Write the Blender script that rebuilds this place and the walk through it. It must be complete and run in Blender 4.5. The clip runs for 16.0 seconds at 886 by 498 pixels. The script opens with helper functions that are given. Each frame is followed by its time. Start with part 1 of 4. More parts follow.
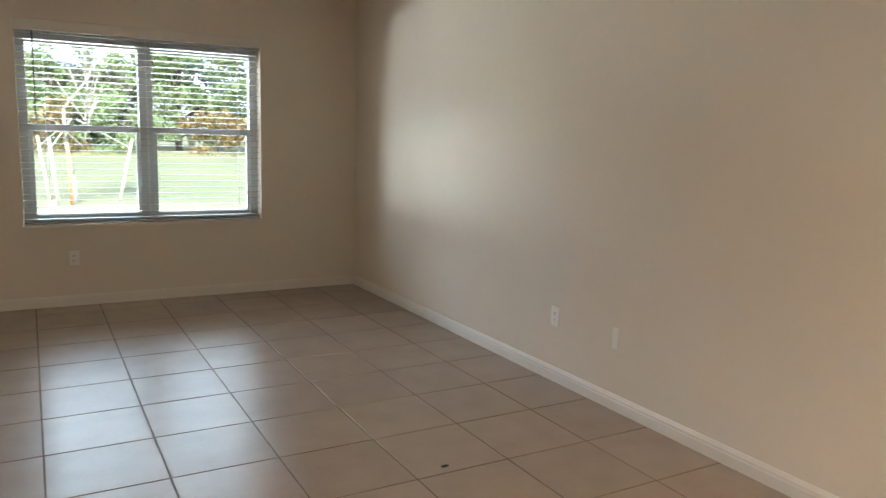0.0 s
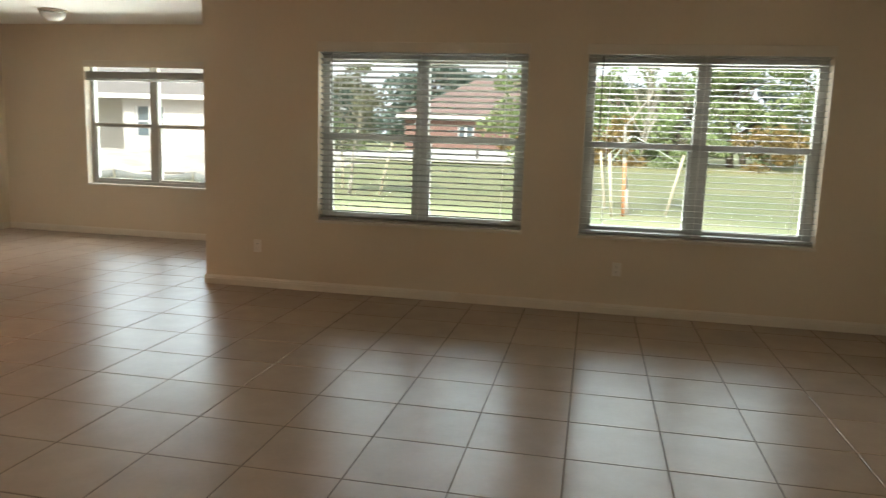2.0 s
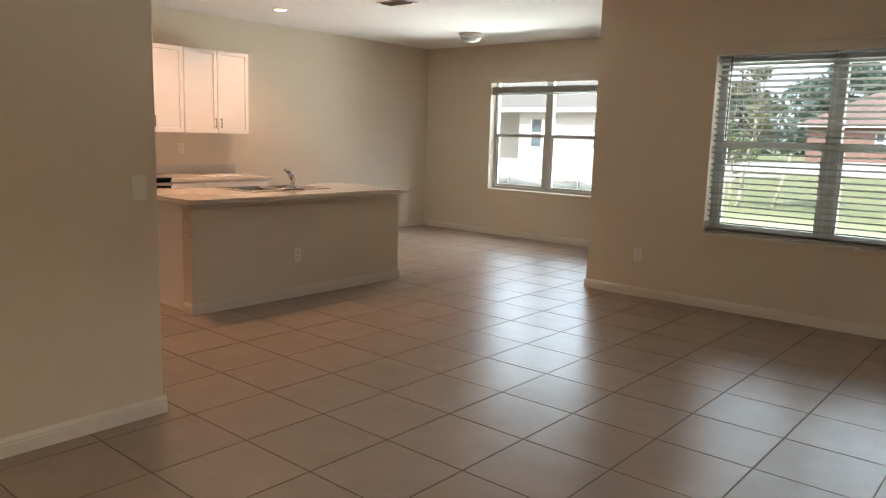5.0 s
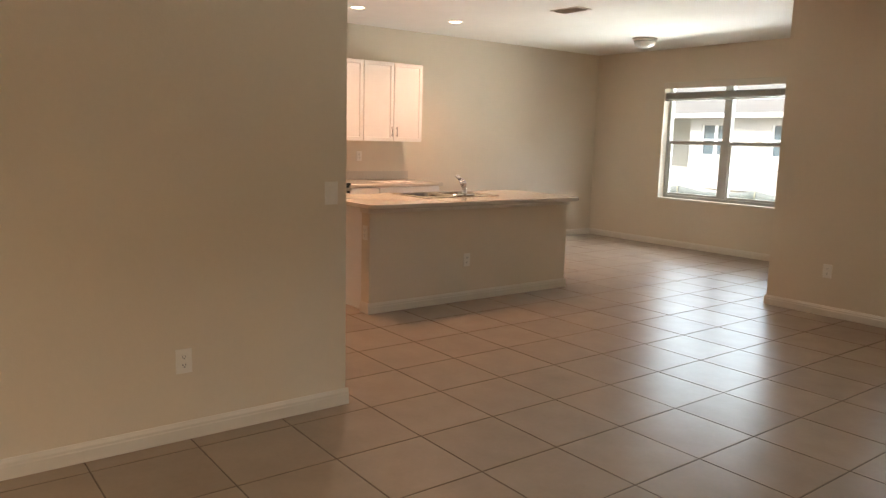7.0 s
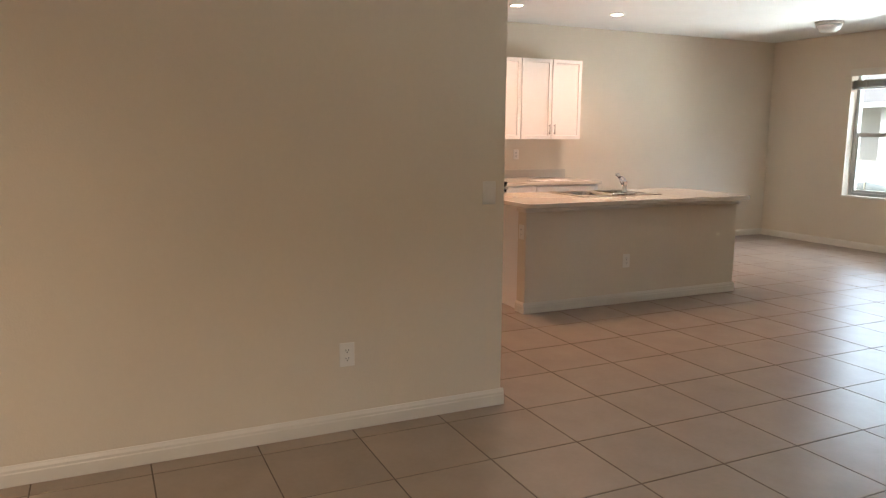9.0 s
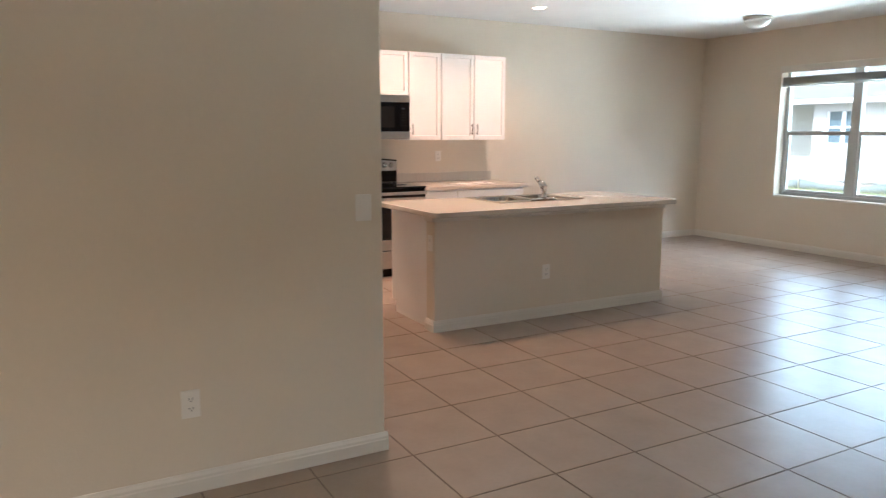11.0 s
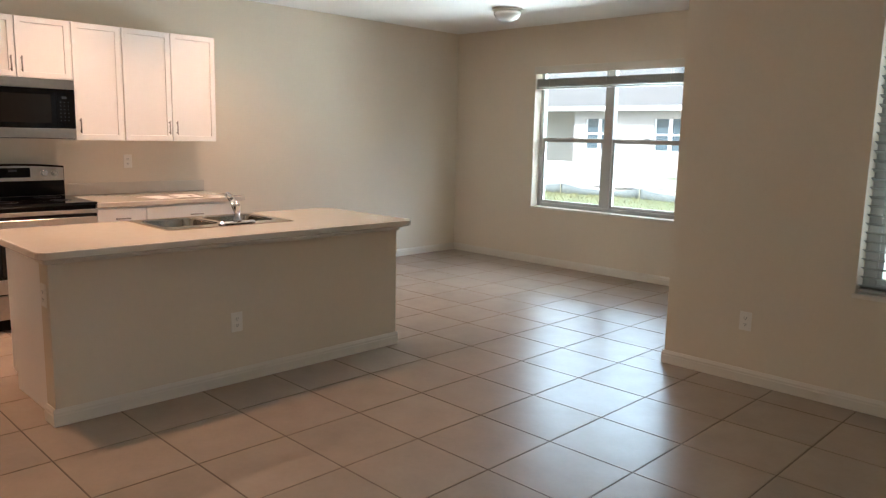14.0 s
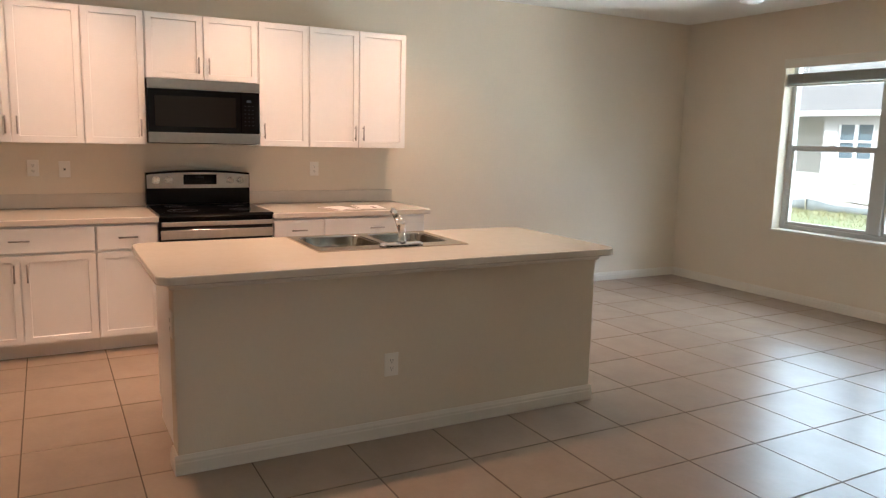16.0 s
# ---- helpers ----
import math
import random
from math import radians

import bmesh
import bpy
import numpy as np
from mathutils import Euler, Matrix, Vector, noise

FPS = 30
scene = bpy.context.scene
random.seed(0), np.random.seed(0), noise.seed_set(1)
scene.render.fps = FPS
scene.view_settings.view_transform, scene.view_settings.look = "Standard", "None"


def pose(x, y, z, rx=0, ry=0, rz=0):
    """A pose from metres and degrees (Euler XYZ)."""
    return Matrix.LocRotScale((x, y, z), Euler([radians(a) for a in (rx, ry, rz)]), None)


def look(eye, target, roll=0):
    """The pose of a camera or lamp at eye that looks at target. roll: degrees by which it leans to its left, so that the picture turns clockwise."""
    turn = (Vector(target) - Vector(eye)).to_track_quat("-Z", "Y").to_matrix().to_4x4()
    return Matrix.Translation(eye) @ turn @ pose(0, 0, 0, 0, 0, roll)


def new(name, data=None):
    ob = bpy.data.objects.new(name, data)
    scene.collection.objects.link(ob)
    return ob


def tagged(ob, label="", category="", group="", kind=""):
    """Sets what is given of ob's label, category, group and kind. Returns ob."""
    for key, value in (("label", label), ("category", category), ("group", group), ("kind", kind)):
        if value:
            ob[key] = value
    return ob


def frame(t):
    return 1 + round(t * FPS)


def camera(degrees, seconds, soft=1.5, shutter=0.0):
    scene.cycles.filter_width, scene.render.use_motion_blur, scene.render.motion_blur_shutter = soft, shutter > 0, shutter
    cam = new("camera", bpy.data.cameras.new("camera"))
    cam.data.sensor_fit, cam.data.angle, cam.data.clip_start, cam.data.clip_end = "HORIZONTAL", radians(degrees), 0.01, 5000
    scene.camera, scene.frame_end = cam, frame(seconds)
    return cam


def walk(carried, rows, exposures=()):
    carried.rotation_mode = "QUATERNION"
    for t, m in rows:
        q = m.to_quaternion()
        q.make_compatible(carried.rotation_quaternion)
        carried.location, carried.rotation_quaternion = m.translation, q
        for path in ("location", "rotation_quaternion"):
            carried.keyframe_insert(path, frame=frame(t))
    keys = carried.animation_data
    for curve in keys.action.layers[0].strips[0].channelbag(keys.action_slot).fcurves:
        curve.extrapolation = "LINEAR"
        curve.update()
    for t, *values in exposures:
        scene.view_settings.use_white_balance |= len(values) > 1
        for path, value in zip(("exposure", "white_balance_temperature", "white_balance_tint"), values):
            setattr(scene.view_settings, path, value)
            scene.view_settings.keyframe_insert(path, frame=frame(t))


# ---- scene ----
cam = camera(62.2, 16.0, soft=1.2, shutter=0.25)
PATH = [
    (0, (0.507, 0.63, 1.432), (1.479, 2.351, 1.128), 1.6),
    (0.5, (0.49, 0.75, 1.426), (1.23, 2.583, 1.122), 1.8),
    (1, (0.507, 0.816, 1.408), (0.899, 2.754, 1.111), 1.9),
    (1.5, (0.532, 0.862, 1.422), (0.52, 2.839, 1.122), 1.8),
    (2, (0.543, 0.881, 1.445), (0.156, 2.819, 1.14), 1.9),
    (2.5, (0.561, 0.893, 1.426), (-0.124, 2.748, 1.124), 2.1),
    (3, (0.568, 0.907, 1.409), (-0.315, 2.676, 1.109), 2.1),
    (3.5, (0.573, 0.876, 1.414), (-0.443, 2.572, 1.113), 2.2),
    (4, (0.552, 0.877, 1.417), (-0.578, 2.5, 1.113), 2.0),
    (6.5, (0.476, 0.817, 1.414), (-1.006, 2.126, 1.113), 1.6),
    (7, (0.481, 0.783, 1.42), (-1.094, 1.978, 1.121), 1.5),
    (7.5, (0.503, 0.758, 1.427), (-1.161, 1.826, 1.125), 1.3),
    (8, (0.504, 0.743, 1.426), (-1.243, 1.669, 1.125), 1.2),
    (10.5, (0.212, 1.133, 1.441), (-1.589, 1.944, 1.126), 0.2),
    (11, (0.125, 1.34, 1.458), (-1.604, 2.294, 1.141), 0.1),
    (11.5, (0.032, 1.558, 1.463), (-1.604, 2.663, 1.142), 0.3),
    (12, (-0.125, 1.778, 1.472), (-1.662, 3.017, 1.15), 0.5),
    (12.5, (-0.263, 2.003, 1.452), (-1.7, 3.359, 1.138), 0.4),
    (13, (-0.367, 2.286, 1.465), (-1.75, 3.697, 1.151), 0.6),
    (13.5, (-0.526, 2.481, 1.47), (-1.894, 3.906, 1.157), 1.1),
    (14, (-0.69, 2.676, 1.476), (-2.078, 4.082, 1.167), 1.3),
    (14.5, (-0.829, 2.837, 1.455), (-2.312, 4.145, 1.151), 1.3),
    (15, (-0.964, 3.063, 1.485), (-2.578, 4.204, 1.177), 1.3),
    (15.5, (-1.135, 3.22, 1.473), (-2.812, 4.264, 1.164), 1.5),
    (16, (-1.319, 3.366, 1.47), (-3.056, 4.308, 1.167), 1.4),
]
EXPOSURES = [(0.0, 1.85, 5550, 10), (0.5, 1.70, 6150, 12), (1.0, 1.52, 6350, 11), (2.0, 1.25, 6400, 8), (2.5, 1.15, 6150, 8), (3.5, 1.24, 5800, 9), (7.0, 1.58, 6250, 12), (8.2, 1.60, 6050, 12),
             (10.5, 1.88, 5050, 7), (12.5, 1.68, 5150, 7), (14.5, 1.53, 5450, 7), (16.0, 1.52, 5500, 8)]
walk(cam, [(t, look(eye, target, roll)) for t, eye, target, roll in PATH], EXPOSURES)

# ---- world, sun ----
SUN_EL, SUN_AZ = 44.0, 200.0          # the sun stands behind the house, to the south
world = bpy.data.worlds.new("sky")
scene.world = world
world.use_nodes = True
wn, wl = world.node_tree.nodes, world.node_tree.links
sky = wn.new("ShaderNodeTexSky")
sky.sky_type, sky.sun_disc = "NISHITA", False
sky.sun_elevation, sky.sun_rotation = radians(SUN_EL), radians(SUN_AZ)
sky.air_density, sky.dust_density, sky.ozone_density = 1.0, 4.0, 1.0
wl.new(sky.outputs[0], wn["Background"].inputs[0])
wn["Background"].inputs[1].default_value = 0.15
sun_data = bpy.data.lights.new("sun", "SUN")
sun_data.energy, sun_data.angle, sun_data.color = 3.2, radians(2), (1.0, 0.95, 0.88)
sun = new("sun", sun_data)
sun.matrix_world = pose(0, 0, 30, 90 - SUN_EL, 0, 180 - SUN_AZ)

CAN_COLOR, CAN_POWER = (1.0, 0.53, 0.30), 4.5


def daylight(name, x, y, z, tilt, w, h, power, color):
    """An area lamp outside a window opening that stands in for the sky (above) or the sunlit ground (below)."""
    d = bpy.data.lights.new(name, "AREA")
    d.shape, d.size, d.size_y, d.energy, d.color = "RECTANGLE", w, h, power, color
    o = new(name, d)
    o.matrix_world = pose(x, y, z, tilt)
    return o


SKY_TINT, GROUND_TINT = (0.84, 0.93, 1.0), (0.96, 0.98, 0.90)
daylight("window_skylight", 4.0, 13.0, 5.6, -56, 12.5, 5.0, 1100, SKY_TINT)
daylight("window_skylight", -6.5, 15.0, 5.6, -56, 14.5, 5.0, 1650, SKY_TINT)
daylight("window_ground_bounce", 1.40, 9.9, 0.02, -152, 3.4, 2.4, 300, GROUND_TINT)
daylight("window_ground_bounce", -5.09, 12.3, 0.02, -152, 4.5, 3.0, 880, GROUND_TINT)



# ---- materials ----
def material(name, base=(0.8, 0.8, 0.8), rough=0.5, metal=0.0, vary=0.0, scale=6.0, fine=90.0, bump=0.0, bump_scale=200.0,
             second=None, spec=0.5, coat=0.0, rough_vary=0.0, island=0.0, obj=0.0):
    m = bpy.data.materials.new(name)
    m.use_nodes = True
    n, l = m.node_tree.nodes, m.node_tree.links
    b = n["Principled BSDF"]
    b.inputs["Roughness"].default_value, b.inputs["Metallic"].default_value = rough, metal
    b.inputs["Specular IOR Level"].default_value, b.inputs["Coat Weight"].default_value = spec, coat
    b.inputs["Base Color"].default_value = (*base, 1)
    geo = n.new("ShaderNodeNewGeometry")
    if vary or second:
        big, small = n.new("ShaderNodeTexNoise"), n.new("ShaderNodeTexNoise")
        big.inputs["Scale"].default_value, small.inputs["Scale"].default_value = scale, fine
        big.inputs["Detail"].default_value, small.inputs["Detail"].default_value = 6, 3
        l.new(geo.outputs["Position"], big.inputs["Vector"])
        l.new(geo.outputs["Position"], small.inputs["Vector"])
        add = n.new("ShaderNodeMath")
        add.operation = "MULTIPLY_ADD"
        l.new(small.outputs[0], add.inputs[0])
        add.inputs[1].default_value = 0.35
        l.new(big.outputs[0], add.inputs[2])
        last = add.outputs[0]
        if obj or island:
            rnd = n.new("ShaderNodeObjectInfo").outputs["Random"] if obj else geo.outputs["Random Per Island"]
            more = n.new("ShaderNodeMath")
            more.operation = "MULTIPLY_ADD"
            l.new(rnd, more.inputs[0])
            more.inputs[1].default_value = obj or island
            l.new(last, more.inputs[2])
            last = more.outputs[0]
        ramp = n.new("ShaderNodeMapRange")
        ramp.inputs["From Min"].default_value, ramp.inputs["From Max"].default_value = 0.42, 0.95 + (obj or island)
        l.new(last, ramp.inputs["Value"])
        mix = n.new("ShaderNodeMix")
        mix.data_type = "RGBA"
        other = second or tuple(c * (1 - vary) for c in base)
        mix.inputs["A"].default_value, mix.inputs["B"].default_value = (*base, 1), (*other, 1)
        l.new(ramp.outputs[0], mix.inputs["Factor"])
        l.new(mix.outputs["Result"], b.inputs["Base Color"])
        if rough_vary:
            rr = n.new("ShaderNodeMapRange")
            rr.inputs["To Min"].default_value, rr.inputs["To Max"].default_value = rough, rough + rough_vary
            l.new(ramp.outputs[0], rr.inputs["Value"])
            l.new(rr.outputs[0], b.inputs["Roughness"])
    if bump:
        tex = n.new("ShaderNodeTexNoise")
        tex.inputs["Scale"].default_value, tex.inputs["Detail"].default_value = bump_scale, 4
        l.new(geo.outputs["Position"], tex.inputs["Vector"])
        bn = n.new("ShaderNodeBump")
        bn.inputs["Strength"].default_value, bn.inputs["Distance"].default_value = bump, 0.003
        l.new(tex.outputs[0], bn.inputs["Height"])
        l.new(bn.outputs[0], b.inputs["Normal"])
    return m


PAINT = material("wall_paint", (0.685, 0.60, 0.475), 0.75, spec=0.3, vary=0.06, scale=1.2, fine=40, bump=0.25, bump_scale=120)
CEILING = material("ceiling_paint", (0.78, 0.76, 0.71), 0.8, vary=0.05, scale=3, fine=60, bump=0.6, bump_scale=45)
TRIM = material("trim_paint", (0.68, 0.625, 0.54), 0.35, vary=0.05, scale=4)
TILE = material("floor_tile", (0.325, 0.245, 0.178), 0.288, second=(0.245, 0.184, 0.132), spec=0.34, scale=5, fine=38, bump=0.03, bump_scale=25, rough_vary=0.06, obj=0.25)
TILE_REST = material("floor_tile_rest", (0.325, 0.245, 0.178), 0.288, second=(0.245, 0.184, 0.132), spec=0.34, scale=5, fine=38, bump=0.03, bump_scale=25, rough_vary=0.06, island=0.25)
GROUT = material("grout", (0.145, 0.107, 0.077), 0.9, vary=0.3, scale=8, bump=0.4, bump_scale=400)
CABINET = material("cabinet_paint", (0.82, 0.79, 0.75), 0.32, vary=0.03, scale=3, fine=30)
COUNTER = material("counter_laminate", (0.59, 0.525, 0.44), 0.10, second=(0.565, 0.50, 0.415), scale=25, fine=120)
STEEL = material("brushed_steel", (0.50, 0.47, 0.43), 0.28, metal=1.0, vary=0.12, scale=30, fine=300)
SINK_STEEL = material("sink_steel", (0.52, 0.46, 0.39), 0.11, metal=1.0, vary=0.15, scale=12, fine=200)
CHROME = material("chrome", (0.68, 0.68, 0.68), 0.09, metal=1.0)
NICKEL = material("handle_nickel", (0.36, 0.33, 0.30), 0.30, metal=1.0, vary=0.1, scale=40)
BLACK_GLASS = material("black_glass", (0.003, 0.003, 0.0035), 0.06, spec=0.22)
BLACK = material("black_enamel", (0.005, 0.005, 0.005), 0.22, vary=0.2, scale=15, spec=0.14)
MESH_GLASS = material("oven_window", (0.010, 0.009, 0.008), 0.10, spec=0.22)
DISPLAY = material("display_panel", (0.03, 0.035, 0.04), 0.2)
MARK = material("panel_marking", (0.016, 0.016, 0.017), 0.5)
PLATE = material("plate_plastic", (0.77, 0.73, 0.66), 0.35, vary=0.03)
SLOT = material("socket_slot", (0.05, 0.045, 0.04), 0.6)
# White vinyl darkened: the shade of its backlit inner faces is in the colour.
VINYL_BACKLIT = material("window_vinyl_backlit", (0.46, 0.45, 0.415), 0.35, vary=0.03)
# White slats painted grey, so their backlit shade sits in the base colour.
SLAT_BACKLIT = material("blind_slat_backlit", (0.33, 0.32, 0.28), 0.45, vary=0.04, scale=5)
VALANCE = material("blind_valance", (0.66, 0.605, 0.51), 0.45, vary=0.05, scale=5)
CORD = material("blind_cord", (0.75, 0.73, 0.68), 0.8)
WAND = material("wand_plastic", (0.10, 0.085, 0.07), 0.4, vary=0.1)
PAPER = material("paper", (0.66, 0.62, 0.58), 0.6, vary=0.04)
INK = material("print_ink", (0.12, 0.06, 0.05), 0.6)
SCRAP = material("dark_scrap", (0.02, 0.015, 0.012), 0.8, vary=0.3)
STUCCO = material("stucco", (0.48, 0.46, 0.435), 0.9, vary=0.1, scale=1, fine=30, bump=0.5, bump_scale=80)
FASCIA = material("fascia_paint", (0.80, 0.80, 0.79), 0.6, vary=0.04)
SHINGLE = material("grey_shingle", (0.20, 0.185, 0.17), 0.9, second=(0.14, 0.13, 0.12), scale=4, fine=25, bump=0.6, bump_scale=30)
RED_ROOF = material("red_roof", (0.20, 0.135, 0.115), 0.9, second=(0.15, 0.105, 0.095), scale=3, fine=20)
BRICK = material("far_brick", (0.22, 0.13, 0.105), 0.9, vary=0.25, scale=3)
DARK_PANE = material("dark_pane", (0.10, 0.13, 0.15), 0.1, vary=0.1)
LAWN = material("lawn", (0.15, 0.18, 0.075), 0.95, second=(0.23, 0.215, 0.11), scale=0.35, fine=9, bump=0.8, bump_scale=30)
DRY_GRASS = material("dry_grass", (0.24, 0.24, 0.10), 0.9, second=(0.34, 0.29, 0.15), scale=0.7, fine=9, island=0.4)
SAND = material("sand", (0.52, 0.48, 0.42), 0.95, second=(0.30, 0.27, 0.22), scale=1.1, fine=6, bump=0.6, bump_scale=20)
ROADWAY = material("concrete_road", (0.52, 0.50, 0.46), 0.9, vary=0.15, scale=0.4)
LEAF = material("leaf", (0.17, 0.24, 0.095), 0.6, second=(0.28, 0.33, 0.14), scale=0.8, fine=5, island=0.4)
LEAF_DARK = material("leaf_dark", (0.11, 0.155, 0.13), 0.6, second=(0.16, 0.20, 0.16), scale=0.6, fine=5, island=0.4)
LEAF_PALE = material("leaf_pale", (0.15, 0.16, 0.09), 0.7, second=(0.24, 0.22, 0.15), scale=1.5, fine=8, island=0.4)
LEAF_GOLD = material("leaf_gold", (0.22, 0.16, 0.05), 0.7, second=(0.30, 0.20, 0.07), scale=1.5, fine=8, island=0.4)
BARK = material("bark", (0.16, 0.125, 0.09), 0.9, vary=0.4, scale=6, bump=0.7, bump_scale=60)
for m in (LEAF, LEAF_DARK, LEAF_PALE, LEAF_GOLD):
    leaf_nodes, leaf_links = m.node_tree.nodes, m.node_tree.links
    surface, thin, blend = leaf_nodes["Principled BSDF"], leaf_nodes.new("ShaderNodeBsdfTranslucent"), leaf_nodes.new("ShaderNodeMixShader")
    leaf_links.new(surface.inputs["Base Color"].links[0].from_socket, thin.inputs["Color"])
    blend.inputs[0].default_value = 0.4
    leaf_links.new(surface.outputs[0], blend.inputs[1])
    leaf_links.new(thin.outputs[0], blend.inputs[2])
    leaf_links.new(blend.outputs[0], leaf_nodes["Material Output"].inputs["Surface"])
PALE_BARK = material("pale_bark", (0.42, 0.38, 0.32), 0.9, vary=0.3, scale=8)
FABRIC = material("silt_fabric", (0.17, 0.18, 0.17), 0.85, vary=0.2, scale=4)
POST = material("dark_post_timber", (0.13, 0.11, 0.09), 0.8, vary=0.3, scale=8)
BIN = material("teal_plastic", (0.07, 0.24, 0.22), 0.45, vary=0.1)
ORANGE_POST = material("orange_post", (0.50, 0.20, 0.08), 0.7, vary=0.2, scale=10)
STRAP = material("guy_strap", (0.62, 0.68, 0.58), 0.6, vary=0.1)
STAKE = material("stake_timber", (0.58, 0.51, 0.38), 0.8, vary=0.2, scale=10)


def glass_material():
    m = bpy.data.materials.new("window_glass")
    m.use_nodes = True
    n, l = m.node_tree.nodes, m.node_tree.links
    n.remove(n["Principled BSDF"])
    clear, gloss, mix, fres = (n.new("ShaderNodeBsdfTransparent"), n.new("ShaderNodeBsdfGlossy"), n.new("ShaderNodeMixShader"), n.new("ShaderNodeFresnel"))
    clear.inputs[0].default_value = (0.93, 0.96, 0.95, 1)
    gloss.inputs["Roughness"].default_value = 0.02
    fres.inputs[0].default_value = 1.45
    l.new(fres.outputs[0], mix.inputs[0])
    l.new(clear.outputs[0], mix.inputs[1])
    l.new(gloss.outputs[0], mix.inputs[2])
    l.new(mix.outputs[0], n["Material Output"].inputs[0])
    return m


def lamp_material(name, color, strength):
    m = material(name, (0.8, 0.8, 0.8), 0.5)
    b = m.node_tree.nodes["Principled BSDF"]
    b.inputs["Emission Color"].default_value, b.inputs["Emission Strength"].default_value = (*color, 1), strength
    return m


GLASS = glass_material()
LIT_LENS = lamp_material("lit_lens", (1.0, 0.78, 0.55), 14.0)
FROSTED = material("frosted_glass", (0.72, 0.71, 0.68), 0.25)

# ---- mesh helpers ----
ORIGIN = {}


def box(bm, x0, y0, z0, x1, y1, z1, bevel=0.0, seg=1):
    v = [bm.verts.new(p) for p in ((x0, y0, z0), (x1, y0, z0), (x1, y1, z0), (x0, y1, z0), (x0, y0, z1), (x1, y0, z1), (x1, y1, z1), (x0, y1, z1))]
    f = [bm.faces.new([v[i] for i in q]) for q in ((3, 2, 1, 0), (4, 5, 6, 7), (0, 1, 5, 4), (1, 2, 6, 5), (2, 3, 7, 6), (3, 0, 4, 7))]
    if bevel:
        edges = list({e for face in f for e in face.edges})
        bmesh.ops.bevel(bm, geom=edges, offset=bevel, segments=seg, affect="EDGES", profile=0.5)
    return f


def rod(bm, a, b, r0, r1=None, seg=12, cap=True):
    a, b = Vector(a), Vector(b)
    r1 = r0 if r1 is None else r1
    q = (b - a).to_track_quat("Z", "Y").to_matrix()
    rings = []
    for c, r in ((a, r0), (b, r1)):
        rings.append([bm.verts.new(c + q @ Vector((r * math.cos(2 * math.pi * k / seg), r * math.sin(2 * math.pi * k / seg), 0))) for k in range(seg)])
    for k in range(seg):
        bm.faces.new((rings[0][k], rings[0][(k + 1) % seg], rings[1][(k + 1) % seg], rings[1][k])).smooth = True
    if cap:
        bm.faces.new(rings[0][::-1])
        bm.faces.new(rings[1])


def lathe(bm, cx, cy, profile, seg=28):
    """A turned shape round the upright through (cx, cy); profile: (radius, z) pairs."""
    rings = [[bm.verts.new((cx + r * math.cos(2 * math.pi * k / seg), cy + r * math.sin(2 * math.pi * k / seg), z)) for k in range(seg)] for r, z in profile]
    for a, b in zip(rings, rings[1:]):
        for k in range(seg):
            bm.faces.new((a[k], a[(k + 1) % seg], b[(k + 1) % seg], b[k])).smooth = True
    bm.faces.new(rings[0][::-1])
    bm.faces.new(rings[-1])
    bmesh.ops.recalc_face_normals(bm, faces=bm.faces[:])


def tube(bm, points, r, seg=12):
    """A round bar along points."""
    for a, b in zip(points, points[1:]):
        rod(bm, a, b, r, seg=seg)
    for p in points[1:-1]:
        bmesh.ops.create_icosphere(bm, subdivisions=2, radius=r, matrix=Matrix.Translation(p))


def mesh_of(name, bm, mat, origin=(0, 0, 0)):
    me = bpy.data.meshes.new(name)
    if any(origin):
        bmesh.ops.translate(bm, verts=bm.verts[:], vec=-Vector(origin))
    bm.to_mesh(me)
    bm.free()
    me.materials.append(mat)
    return me


def thing(name, at, label, category, group="", kind=""):
    ob = new(name)
    ob.location, ob.empty_display_size = at, 0.1
    ORIGIN[ob] = Vector(at)
    return tagged(ob, label, category, group, kind)


def solid(name, bm, mat, label, category, kind="", group="", at=(0, 0, 0)):
    ob = new(name, mesh_of(name, bm, mat, at))
    ob.location = at
    ORIGIN[ob] = Vector(at)
    return tagged(ob, label, category, group, kind)


def part(name, bm, mat, parent, label=""):
    ob = new(name, mesh_of(name, bm, mat, ORIGIN[parent]))
    ob.parent = parent
    ORIGIN[ob] = ORIGIN[parent]
    return tagged(ob, label)


def boxed(*boxes, bevel=0.0, seg=1):
    bm = bmesh.new()
    for b in boxes:
        box(bm, *b, bevel=bevel, seg=seg)
    return bm


# ---- plan ----
WEST, EAST, DIN_E = -7.25, 3.19, -2.965       # inner faces of the west, east and dining walls
LIV_N, DIN_N, SOUTH = 7.11, 9.52, -2.6
HALL_X, HALL_Y, KIT_S = -2.823, 2.66, 1.2      # partition beside the kitchen: its face, its free end; kitchen's back wall
H, TH = 2.71, 0.22
WINDOWS = {"a": (-1.862, -0.032, 0.655, 2.205), "b": (0.452, 2.296, 0.655, 2.205), "d": (-6.015, -4.165, 0.665, 2.245)}


# ---- structure ----
def wall_y(name, x0, x1, y0, y1, openings, label):
    """A wall along x, with openings (x0, x1, z0, z1) through it."""
    bm = bmesh.new()
    x = x0
    for a, b, z0, z1 in openings:
        box(bm, x, y0, 0, a, y1, H)
        box(bm, a, y0, 0, b, y1, z0)
        box(bm, a, y0, z1, b, y1, H)
        x = b
    box(bm, x, y0, 0, x1, y1, H)
    return solid(name, bm, PAINT, label, "wall", "structure")


